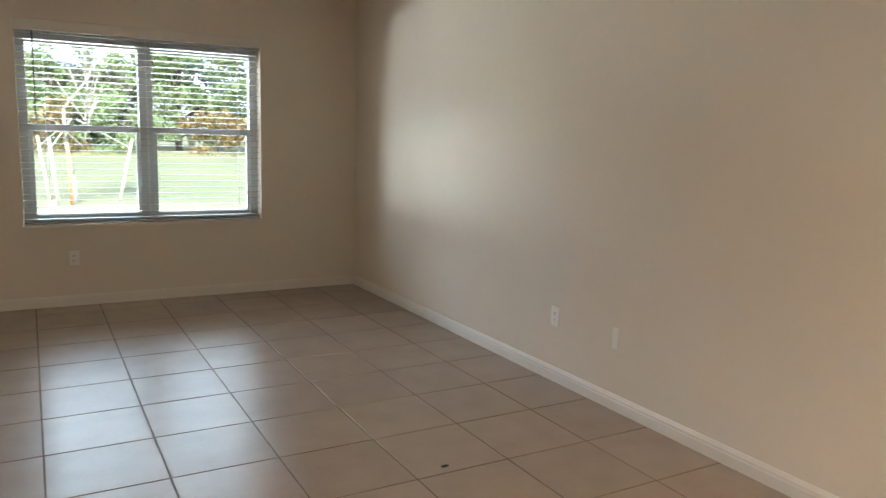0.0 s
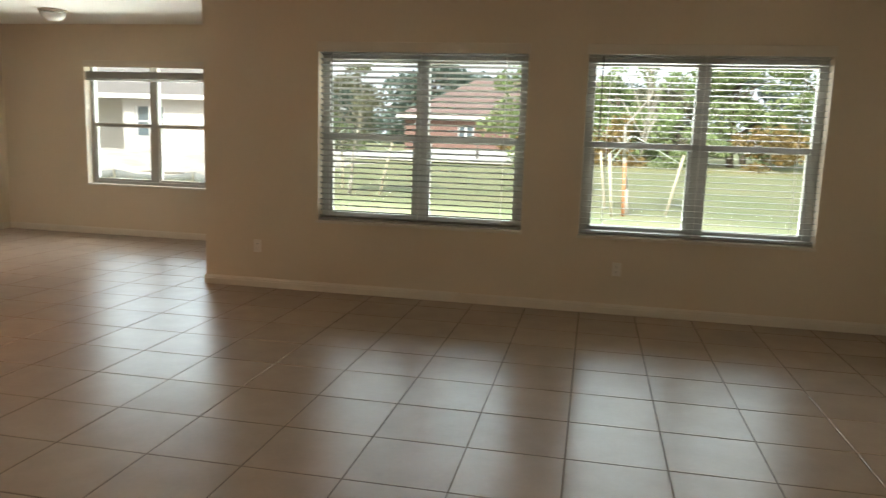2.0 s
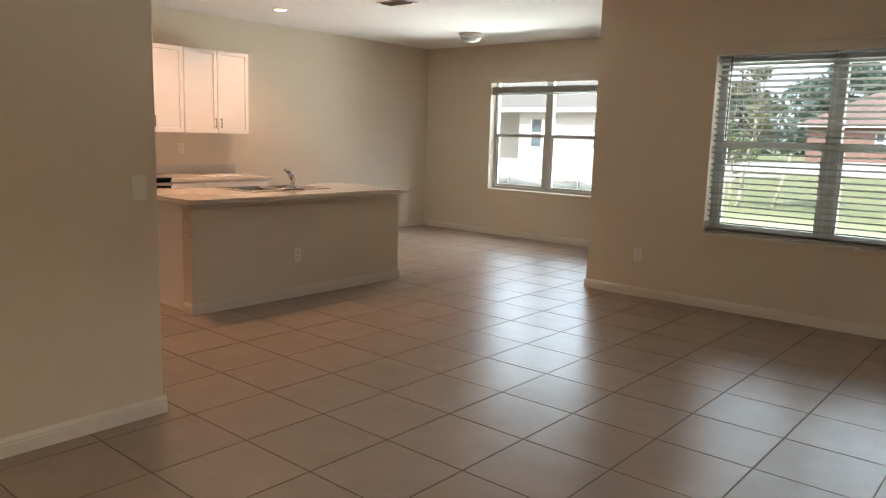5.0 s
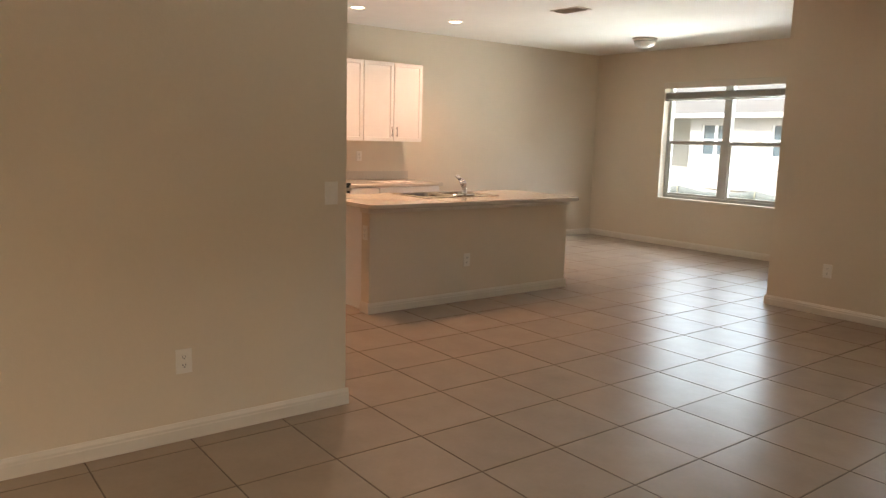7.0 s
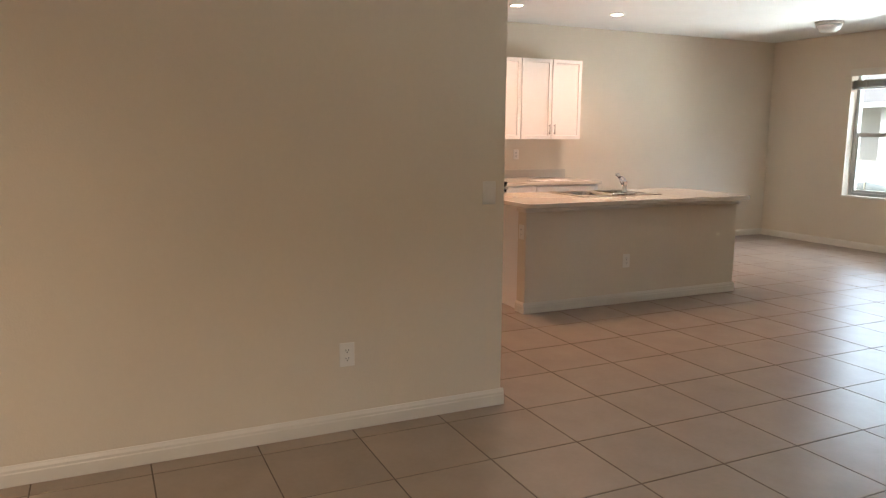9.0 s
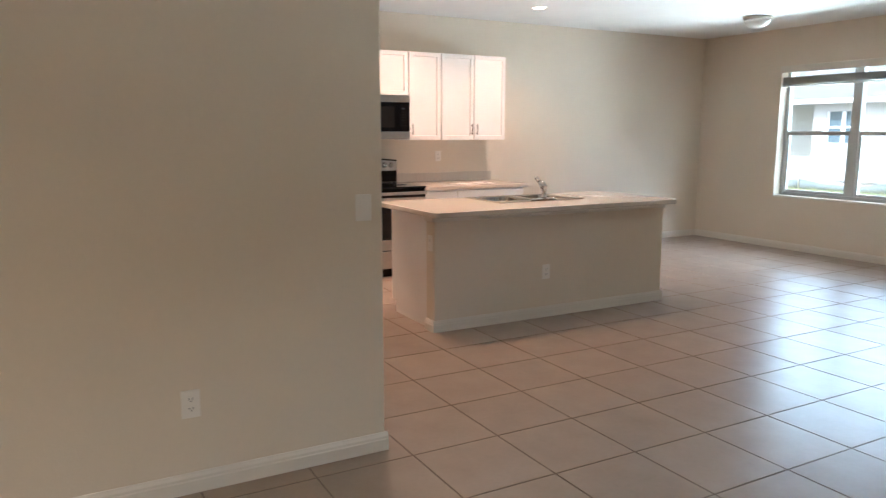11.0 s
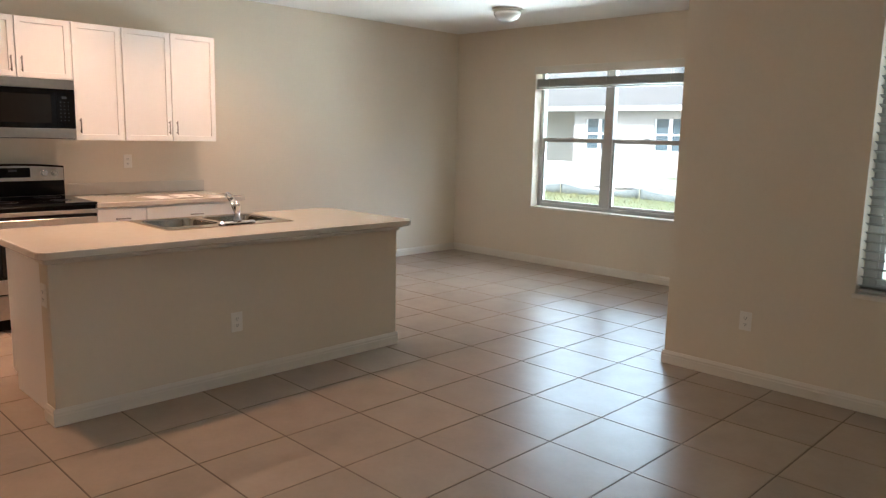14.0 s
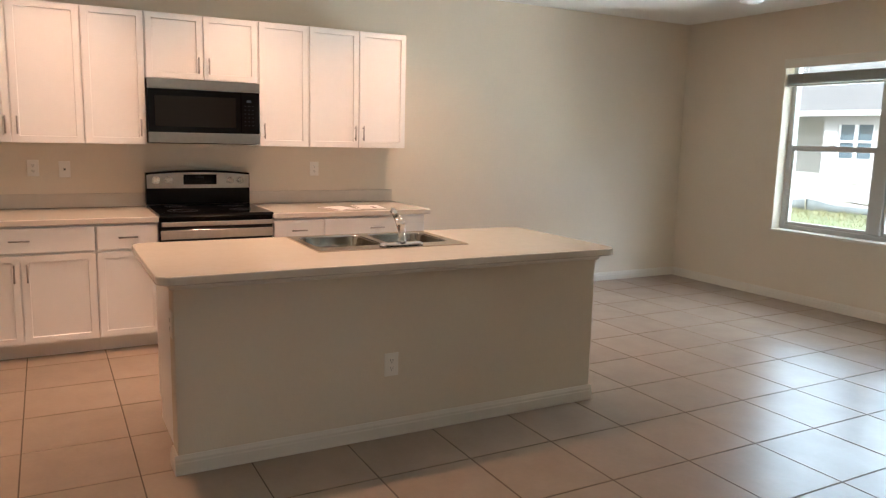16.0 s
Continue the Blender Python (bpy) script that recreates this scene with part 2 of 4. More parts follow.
wall_y("wall_north", DIN_E, EAST + TH, LIV_N, LIV_N + TH, [WINDOWS["a"], WINDOWS["b"]], "beige painted living room wall with two windows")
wall_y("wall_dining_north", WEST - TH, DIN_E + TH, DIN_N, DIN_N + TH, [WINDOWS["d"]], "beige painted dining wall with one window")
solid("wall_east", boxed((EAST, SOUTH - TH, 0, EAST + TH, LIV_N, H)), PAINT, "plain beige painted living room side wall", "wall", "structure")
solid("wall_dining_east", boxed((DIN_E, LIV_N + TH, 0, DIN_E + TH, DIN_N, H)), PAINT, "plain beige painted dining side wall", "wall", "structure")
solid("wall_west", boxed((WEST - TH, KIT_S - TH, 0, WEST, DIN_N, H)), PAINT, "beige painted kitchen and dining wall", "wall", "structure")
solid("wall_south", boxed((HALL_X - 0.12, SOUTH - TH, 0, EAST, SOUTH, H)), PAINT, "plain beige painted wall behind the living room", "wall", "structure")
solid("wall_partition", boxed((HALL_X - 0.12, SOUTH, 0, HALL_X, HALL_Y, H), bevel=0.004, seg=2), PAINT, "beige painted partition wall beside the kitchen", "wall", "structure")
solid("wall_kitchen_south", boxed((WEST, KIT_S - TH, 0, HALL_X - 0.12, KIT_S, H)), PAINT, "plain beige painted kitchen end wall", "wall", "structure")
solid("ceiling", boxed((WEST - TH, SOUTH - TH, H, EAST + TH, LIV_N + TH, H + 0.15), (WEST - TH, LIV_N + TH, H, DIN_E + TH, DIN_N + TH, H + 0.15)),
      CEILING, "white textured flat ceiling", "ceiling", "structure")
floor = solid("floor", boxed((WEST, SOUTH, -0.15, EAST, LIV_N, -0.0025), (WEST, LIV_N, -0.15, DIN_E, DIN_N, -0.0025)), GROUT,
              "beige ceramic floor tiles with dark grout joints", "floor", "structure")


def baseboard(name, a, b, normal, label="white painted moulded baseboard"):
    """A moulded board along the wall from a to b; normal points into the room."""
    a, b, n = Vector((*a, 0)), Vector((*b, 0)), Vector((*normal, 0))
    prof = ((0, 0), (0.014, 0), (0.014, 0.052), (0.0115, 0.058), (0.0115, 0.068), (0.007, 0.078), (0.004, 0.086), (0, 0.086))
    bm = bmesh.new()
    rings = [[bm.verts.new(p + n * d + Vector((0, 0, z + 0.0005))) for d, z in prof] for p in (a, b)]
    for k in range(len(prof)):
        bm.faces.new((rings[0][k], rings[0][(k + 1) % len(prof)], rings[1][(k + 1) % len(prof)], rings[1][k]))
    bm.faces.new(rings[0])
    bm.faces.new(rings[1][::-1])
    bmesh.ops.recalc_face_normals(bm, faces=bm.faces[:])
    return solid(name, bm, TRIM, label, "baseboard", "structure")


for a, b, n in (((DIN_E - 0.014, LIV_N), (EAST, LIV_N), (0, -1)), ((EAST, SOUTH), (EAST, LIV_N - 0.014), (-1, 0)), ((DIN_E, LIV_N), (DIN_E, DIN_N), (-1, 0)),
                ((WEST, DIN_N), (DIN_E - 0.014, DIN_N), (0, -1)), ((WEST, 6.02), (WEST, DIN_N - 0.014), (1, 0)), ((HALL_X, SOUTH), (HALL_X, HALL_Y + 0.014), (1, 0)),
                ((HALL_X - 0.12, HALL_Y), (HALL_X, HALL_Y), (0, 1)), ((HALL_X + 0.014, SOUTH), (EAST - 0.014, SOUTH), (0, 1))):
    baseboard("baseboard", a, b, n)


def window(name, x0, x1, z0, z1, y, label, side=0.048, head=0.05):
    """A mulled pair of single-hung sashes set back in the wall; y: the wall's inner face."""
    w = thing(name, ((x0 + x1) / 2, y + 0.15, z0), label, "window", kind="structure")
    f0, f1, mid, rail = y + 0.115, y + 0.185, (x0 + x1) / 2, z0 + 0.49 * (z1 - z0)
    e = 0.001
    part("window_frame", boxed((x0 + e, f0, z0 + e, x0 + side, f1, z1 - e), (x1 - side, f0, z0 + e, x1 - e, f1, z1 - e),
                               (x0 + side, f0, z1 - head, x1 - side, f1, z1 - e), (x0 + side, f0, z0 + e, x1 - side, f1, z0 + 0.045), bevel=0.004), VINYL_BACKLIT, w)
    part("mullion", boxed((mid - 0.055, f0 - 0.004, z0 + 0.045, mid + 0.055, f1, z1 - head), bevel=0.004), VINYL_BACKLIT, w)
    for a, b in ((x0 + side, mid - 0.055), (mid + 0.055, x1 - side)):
        part("meeting_rail", boxed((a, f0 + 0.006, rail - 0.024, b, f1 - 0.01, rail + 0.024), bevel=0.003), VINYL_BACKLIT, w)
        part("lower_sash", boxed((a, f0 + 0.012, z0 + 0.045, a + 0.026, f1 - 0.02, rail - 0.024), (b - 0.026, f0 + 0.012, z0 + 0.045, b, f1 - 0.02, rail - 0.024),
                                 (a + 0.026, f0 + 0.012, z0 + 0.045, b - 0.026, f1 - 0.02, z0 + 0.075), bevel=0.002), VINYL_BACKLIT, w)
        part("sash_lock", boxed(((a + b) / 2 - 0.03, f0 - 0.006, rail + 0.0245, (a + b) / 2 + 0.03, f0 + 0.02, rail + 0.036), bevel=0.003), VINYL_BACKLIT, w)
        for c, d in ((z0 + 0.075, rail - 0.024), (rail + 0.024, z1 - head)):
            p = part("pane", boxed((a, f0 + 0.035, c, b, f0 + 0.041, d)), GLASS, w)
            p.visible_shadow = False
    part("window_sill", boxed((x0 - 0.012, y - 0.014, z0 - 0.022, x1 + 0.012, y - 0.001, z0 + 0.002), (x0 + e, y - 0.001, z0 + 0.0005, x1 - e, f0, z0 + 0.004), bevel=0.0015), TRIM, w)
    return w


window("window_1", *WINDOWS["a"], LIV_N, "white vinyl double window in a drywall recess", 0.068, 0.15)
window("window_2", *WINDOWS["b"], LIV_N, "white vinyl double window in a drywall recess", 0.068, 0.15)
window("window_3", *WINDOWS["d"], DIN_N, "white vinyl double window in the dining wall")


def slat_mesh(width, tilt):
    """One shallow crowned slat, centred, tilted about x."""
    bm = bmesh.new()
    d, n = 0.050, 4
    c, s = math.cos(radians(tilt)), math.sin(radians(tilt))
    rows = []
    for side, off in ((1, 0.0014), (-1, -0.0014)):
        for k in range(n + 1):
            u = (k / n - 0.5) * d
            h = 0.0025 * (1 - (2 * k / n - 1) ** 2) + off
            rows.append([bm.verts.new((sx * width / 2, u * c - h * s, u * s + h * c)) for sx in (-1, 1)])
    top, low = rows[:n + 1], rows[n + 1:]
    loop = top + low[::-1]
    for a, b in zip(loop, loop[1:] + loop[:1]):
        bm.faces.new((a[0], a[1], b[1], b[0]))
    bm.faces.new([r[0] for r in loop])
    bm.faces.new([r[1] for r in loop][::-1])
    bmesh.ops.recalc_face_normals(bm, faces=bm.faces[:])
    return mesh_of("slat", bm, SLAT_BACKLIT)


def blind(x0, x1, z0, z1, y, tilt, raised, label):
    """A wide-slat blind inside the recess: valance, head rail, slats, bottom rail, ladder cords and wand."""
    mid, yc = (x0 + x1) / 2, y + 0.045
    b = thing("window_blind", (mid, yc, z1), label, "window blind")
    part("valance", boxed((x0 - 0.012, y - 0.016, z1 - 0.072, x1 + 0.012, y - 0.003, z1 + 0.012), bevel=0.004, seg=2), VALANCE, b)
    part("head_rail", boxed((x0 + 0.006, yc - 0.028, z1 - 0.045, x1 - 0.006, yc + 0.028, z1 - 0.002), bevel=0.003), SLAT_BACKLIT, b)
    me = slat_mesh(x1 - x0 - 0.016, tilt)
    pitch = 0.049
    if raised:
        top, count, step = z1 - 0.125, 22, 0.0042
        zs = [top - k * step for k in range(count)]
        rail = zs[-1] - 0.014
        me = slat_mesh(x1 - x0 - 0.016, 0)
    else:
        rail = z0 + 0.022
        zs = [z1 - 0.085 - k * pitch for k in range(int((z1 - 0.085 - rail - 0.03) / pitch) + 1)]
        zs += [rail + 0.015 + 0.006 * k for k in range(2)]
    for z in zs:
        o = new("slat", me)
        o.parent, o.location = b, (0, 0, z - z1)
    part("bottom_rail", boxed((x0 + 0.008, yc - 0.026, rail - 0.010, x1 - 0.008, yc + 0.026, rail + 0.008), bevel=0.004), SLAT_BACKLIT, b)
    for u in (0.10, 0.5, 0.90):
        x = x0 + (x1 - x0) * u
        bm = bmesh.new()
        for dy in (-0.027, 0.027):
            rod(bm, (x, yc + dy, rail + 0.008), (x, yc + dy, z1 - 0.045), 0.0012, seg=6)
        part("ladder_cord", bm, CORD, b)
    if not raised:
        bm = bmesh.new()
        rod(bm, (x0 + 0.12, y + 0.004, z1 - 0.75), (x0 + 0.12, y + 0.010, z1 - 0.075), 0.0055, seg=8)
        part("wand", bm, WAND, b, "dark tilt wand")
    return b


blind(*WINDOWS["a"], LIV_N, -17, False, "white wide-slat blind lowered with slats slightly tilted")
blind(*WINDOWS["b"], LIV_N, -2, False, "white wide-slat blind lowered with slats open flat")
blind(*WINDOWS["d"], DIN_N, 0, True, "white wide-slat blind drawn up under its valance")


# ---- kitchen ----
FACE_U, FACE_B, CT = -6.895, -6.515, 0.897      # upper and base cabinet fronts, counter height


def handle(parent, x, y, z, upright, length=0.115):
    bm = bmesh.new()
    d = Vector((0, 0, 1)) if upright else Vector((0, 1, 0))
    c = Vector((x + 0.028, y, z))
    rod(bm, c - d * length / 2, c + d * length / 2, 0.0055, seg=10)
    for s in (-0.36, 0.36):
        rod(bm, Vector((x, y, z)) + d * length * s, c + d * length * s, 0.0045, seg=8)
    return part("handle", bm, NICKEL, parent, "brushed nickel bar handle")


def shaker(name, parent, x, y0, y1, z0, z1, rail=0.058):
    """A framed door front facing +x with a sunk flat panel; x: the body's front."""
    g = 0.0045
    bm = bmesh.new()
    f = box(bm, x + 0.001, y0 + g, z0 + g, x + 0.020, y1 - g, z1 - g)
    front = f[3]
    bm.normal_update()
    bmesh.ops.inset_region(bm, faces=[front], thickness=rail, depth=0)
    bmesh.ops.inset_region(bm, faces=[front], thickness=0.003, depth=-0.010)
    return part(name, bm, CABINET, parent)


def slab(name, parent, x, y0, y1, z0, z1):
    g = 0.0045
    return part(name, boxed((x + 0.001, y0 + g, z0 + g, x + 0.020, y1 - g, z1 - g), bevel=0.002), CABINET, parent)


def upper_cabinet(y0, y1, z0, z1, doors, label):
    """doors: (y0, y1, handle y)."""
    c = thing("wall_cabinet", (WEST, (y0 + y1) / 2, z0), label, "kitchen cabinet", "wall cabinets")
    part("body", boxed((WEST + 0.001, y0 + 0.001, z0 + 0.001, FACE_U - 0.001, y1 - 0.001, z1 - 0.001)), CABINET, c)
    for a, b, hy in doors:
        d = shaker("door", c, FACE_U, a, b, z0, z1)
        handle(d, FACE_U + 0.020, hy, z0 + (0.115 if z1 - z0 > 0.6 else 0.10), True)
    return c


Z0, Z1 = 1.363, 2.274
upper_cabinet(2.76, 3.613, Z0, Z1, [(2.763, 3.186, 3.152), (3.186, 3.610, 3.220)], "white shaker wall cabinet with two doors")
upper_cabinet(3.613, 4.006, Z0, Z1, [(3.616, 4.003, 3.967)], "narrow white shaker wall cabinet with one door")
upper_cabinet(4.006, 4.790, 1.823, Z1, [(4.009, 4.398, 4.362), (4.398, 4.787, 4.434)], "short white shaker cabinet above the microwave")
upper_cabinet(4.790, 5.177, Z0, Z1, [(4.793, 5.174, 4.829)], "narrow white shaker wall cabinet with one door")
upper_cabinet(5.177, 6.000, Z0, Z1, [(5.180, 5.588, 5.554), (5.588, 5.997, 5.622)], "white shaker wall cabinet with two doors")


def base_cabinet(y0, y1, doors, label):
    c = thing("base_cabinet", (WEST, (y0 + y1) / 2, 0), label, "kitchen cabinet", "base cabinets")
    part("body", boxed((WEST + 0.001, y0 + 0.001, 0.10, FACE_B - 0.001, y1 - 0.001, CT - 0.039)), CABINET, c)
    part("toe_kick", boxed((WEST + 0.001, y0 + 0.001, 0.0005, FACE_B - 0.07, y1 - 0.001, 0.0995)), CABINET, c)
    d = slab("drawer_front", c, FACE_B, y0 + 0.003, y1 - 0.003, 0.685, CT - 0.048)
    handle(d, FACE_B + 0.020, (y0 + y1) / 2, 0.768, False)
    for a, b, hy in doors:
        f = shaker("door", c, FACE_B, a, b, 0.105, 0.678)
        handle(f, FACE_B + 0.020, hy, 0.565, True)
    return c


base_cabinet(2.772, 3.628, [(2.775, 3.199, 3.163), (3.199, 3.625, 3.235)], "white base cabinet with one drawer and two doors")
base_cabinet(3.628, 4.012, [(3.631, 4.009, 3.967)], "narrow white base cabinet with drawer and door")
base_cabinet(4.782, 5.165, [(4.785, 5.162, 4.825)], "narrow white base cabinet with drawer and door")
base_cabinet(5.165, 6.005, [(5.168, 5.585, 5.549), (5.585, 6.002, 5.621)], "white base cabinet with one drawer and two doors")


def counter(y0, y1, label):
    c = thing("countertop", (WEST, (y0 + y1) / 2, CT), label, "countertop")
    part("slab", boxed((WEST + 0.001, y0, CT - 0.038, FACE_B + 0.035, y1, CT), bevel=0.005, seg=2), COUNTER, c)
    part("backsplash", boxed((WEST + 0.001, y0, CT + 0.0005, WEST + 0.021, y1, CT + 0.100), bevel=0.003), COUNTER, c)


counter(2.74, 4.012, "pale speckled laminate countertop with low backsplash")
counter(4.782, 6.045, "pale speckled laminate countertop with low backsplash")


def kitchen_range():
    y0, y1, xf = 4.0155, 4.7785, -6.495
    r = thing("kitchen_range", (WEST, 4.397, 0), "stainless electric range with black glass cooktop", "range")
    part("body", boxed((WEST + 0.03, y0, 0.09, xf, y1, 0.888), bevel=0.003), BLACK, r)
    part("plinth", boxed((WEST + 0.05, y0 + 0.02, 0.0005, xf - 0.05, y1 - 0.02, 0.0895)), BLACK, r)
    top = part("cooktop", boxed((WEST + 0.10, y0 - 0.001, 0.889, xf + 0.035, y1 + 0.001, 0.912), bevel=0.006, seg=2), BLACK_GLASS, r, "black glass cooktop")
    for cx, cy, rad in ((-7.02, 4.20, 0.075), (-7.02, 4.60, 0.095), (-6.70, 4.20, 0.10), (-6.70, 4.60, 0.075)):
        for q in (rad, rad * 0.62):
            bm = bmesh.new()
            ring = [(cx + q * math.cos(k * math.pi / 18), cy + q * math.sin(k * math.pi / 18), 0.9128) for k in range(37)]
            for a, b in zip(ring, ring[1:]):
                rod(bm, a, b, 0.0008, seg=4, cap=False)
            part("burner_ring", bm, MARK, top)
    # backguard with a gently arched top
    bm = bmesh.new()
    x0, x1, n = WEST + 0.03, WEST + 0.095, 16
    prof = [(y0 + (y1 - y0) * k / n, 1.150 + 0.020 * (1 - (2 * k / n - 1) ** 2)) for k in range(n + 1)]
    loop = [(y0, 0.913)] + prof + [(y1, 0.913)]
    a, b = [[bm.verts.new((x, y, z)) for y, z in loop] for x in (x0, x1)]
    for k in range(len(loop)):
        j = (k + 1) % len(loop)
        bm.faces.new((a[k], a[j], b[j], b[k]))
    bm.faces.new(a[::-1]), bm.faces.new(b)
    bmesh.ops.recalc_face_normals(bm, faces=bm.faces[:])
    guard = part("backguard", bm, BLACK, r)
    bm = bmesh.new()
    lo = [(y0 + 0.006, 1.035), (y1 - 0.006, 1.035)]
    hi = [(y0 + 0.006 + (y1 - y0 - 0.012) * k / n, 1.136 + 0.018 * (1 - (2 * k / n - 1) ** 2)) for k in range(n + 1)]
    loop = [lo[0]] + hi + [lo[1]]
    a, b = [[bm.verts.new((x, y, z)) for y, z in loop] for x in (x1 + 0.0005, x1 + 0.008)]
    for k in range(len(loop)):
        j = (k + 1) % len(loop)
        bm.faces.new((a[k], a[j], b[j], b[k]))
    bm.faces.new(a[::-1]), bm.faces.new(b)
    bmesh.ops.recalc_face_normals(bm, faces=bm.faces[:])
    part("control_panel", bm, STEEL, guard, "brushed steel control panel")
    d = part("display", boxed((x1 + 0.0085, 4.28, 1.062, x1 + 0.0105, 4.525, 1.138), bevel=0.0008), BLACK_GLASS, guard)
    part("display_mark", boxed((x1 + 0.0106, 4.37, 1.108, x1 + 0.0109, 4.43, 1.126)), MARK, guard)
    for y in (4.085, 4.175, 4.625, 4.705):
        bm = bmesh.new()
        rod(bm, (x1 + 0.008, y, 1.096), (x1 + 0.014, y, 1.096), 0.030, 0.029, seg=24)
        rod(bm, (x1 + 0.014, y, 1.096), (x1 + 0.034, y, 1.096), 0.023, 0.020, seg=24)
        box(bm, x1 + 0.034, y - 0.004, 1.078, x1 + 0.040, y + 0.004, 1.114, bevel=0.001)
        part("knob", bm, CHROME, guard, "polished metal knob")
    door = part("oven_door", boxed((xf + 0.001, y0 + 0.004, 0.275, xf + 0.028, y1 - 0.004, 0.852), bevel=0.004), BLACK_GLASS, r, "black glass oven door")
    part("door_trim", boxed((xf + 0.0285, y0 + 0.004, 0.742, xf + 0.034, y1 - 0.004, 0.803), bevel=0.002), STEEL, door)
    part("door_window", boxed((xf + 0.0285, y0 + 0.10, 0.40, xf + 0.030, y1 - 0.10, 0.65), bevel=0.0005), MESH_GLASS, door)
    bm = bmesh.new()
    box(bm, xf + 0.052, y0 + 0.008, 0.832, xf + 0.070, y1 - 0.008, 0.862, bevel=0.005, seg=2)
    for y in (y0 + 0.06, y1 - 0.06):
        box(bm, xf + 0.028, y - 0.012, 0.836, xf + 0.053, y + 0.012, 0.851, bevel=0.002)
    part("door_handle", bm, STEEL, door)
    part("storage_drawer", boxed((xf + 0.001, y0 + 0.004, 0.095, xf + 0.028, y1 - 0.004, 0.268), bevel=0.004), STEEL, r, "brushed steel storage drawer")
    part("lower_trim", boxed((xf + 0.0285, y0 + 0.004, 0.28, xf + 0.033, y1 - 0.004, 0.385), bevel=0.002), STEEL, door)


kitchen_range()


def microwave():
    y0, y1, z0, z1, xf = 4.011, 4.785, 1.378, 1.821, -6.860
    m = thing("microwave", (WEST, 4.398, z0), "stainless over-range microwave with dark glass door", "microwave")
    part("body", boxed((WEST + 0.001, y0, z0 + 0.012, xf, y1, z1), bevel=0.003), BLACK, m)
    part("base_vent", boxed((WEST + 0.02, y0 + 0.01, z0 - 0.004, xf - 0.02, y1 - 0.01, z0 + 0.0115), bevel=0.004), BLACK, m)
    split = y1 - 0.135
    door = part("door", boxed((xf + 0.001, y0, z0 + 0.075, xf + 0.022, split, z1 - 0.070), bevel=0.003), BLACK_GLASS, m, "black glass door")
    part("window", boxed((xf + 0.0225, y0 + 0.045, z0 + 0.115, xf + 0.0235, split - 0.04, z1 - 0.115)), MESH_GLASS, door)
    panel = part("control_panel", boxed((xf + 0.001, split + 0.001, z0 + 0.075, xf + 0.022, y1, z1 - 0.070), bevel=0.003), BLACK_GLASS, m)
    for k, z in enumerate((0.30, 0.272, 0.244, 0.216, 0.188, 0.16, 0.132)):
        for u in (0.030, 0.058, 0.086):
            if k == 0 and u != 0.058:
                continue
            w = 0.034 if k == 0 else 0.009
            part("key_mark", boxed((xf + 0.0221, split + u - w / 2, z0 + z, xf + 0.0224, split + u + w / 2, z0 + z + (0.018 if k == 0 else 0.006))), MARK if k else DISPLAY, panel)
    part("top_band", boxed((xf + 0.001, y0, z1 - 0.069, xf + 0.026, y1, z1), bevel=0.003), STEEL, m, "brushed steel band")
    part("bottom_band", boxed((xf + 0.001, y0, z0, xf + 0.026, y1, z0 + 0.074), bevel=0.003), STEEL, m, "brushed steel band")


microwave()


# ---- island ----
IX, IW, IS, IN = -4.470, -5.255, 3.805, 6.045      # island: east face, west face, south and north ends
island = thing("kitchen_island", ((IX + IW) / 2, (IS + IN) / 2, 0), "kitchen island with beige knee wall and white cabinet back", "kitchen island")
part("knee_wall", boxed((IX - 0.125, IS, 0.0005, IX, IN, CT - 0.040), bevel=0.005, seg=2), PAINT, island, "beige painted drywall knee wall")
part("cabinet", boxed((IW, IS + 0.045, 0.10, IX - 0.127, IN - 0.045, 0.70), (IW, IS + 0.045, 0.70, IX - 0.127, 4.50, CT - 0.040), (IW, 5.37, 0.70, IX - 0.127, IN - 0.045, CT - 0.040),
                      (IW, 4.50, 0.70, IW + 0.018, 5.37, CT - 0.040), (IX - 0.145, 4.50, 0.70, IX - 0.127, 5.37, CT - 0.040)), CABINET, island, "white painted cabinet")
part("toe_kick", boxed((IW + 0.075, IS + 0.047, 0.0005, IX - 0.127, IN - 0.047, 0.0995)), CABINET, island)
part("end_panel", boxed((IW + 0.072, IS + 0.030, 0.001, IX - 0.1275, IS + 0.0445, CT - 0.041), (IW - 0.004, IS + 0.030, 0.10, IW + 0.0715, IS + 0.0445, CT - 0.041)), CABINET, island)
for nm, bx in (("counter_moulding", (IX + 0.001, IS - 0.018, CT - 0.082, IX + 0.018, IN + 0.018, CT - 0.041)),
               ("counter_moulding", (IX - 0.125, IS - 0.018, CT - 0.082, IX + 0.0005, IS - 0.001, CT - 0.041)),
               ("counter_moulding", (IX - 0.125, IN + 0.001, CT - 0.082, IX + 0.0005, IN + 0.018, CT - 0.041))):
    part(nm, boxed(bx, bevel=0.006, seg=2), TRIM, island)
for a, b, n in (((IX, IS - 0.014), (IX, IN + 0.014), (1, 0)), ((IX - 0.125, IS), (IX, IS), (0, -1)), ((IX - 0.125, IN), (IX, IN), (0, 1))):
    o = baseboard("island_baseboard", a, b, n)
    o.parent, o.location = island, -ORIGIN[island]
    for key in ("category", "kind", "label"):
        del o[key]


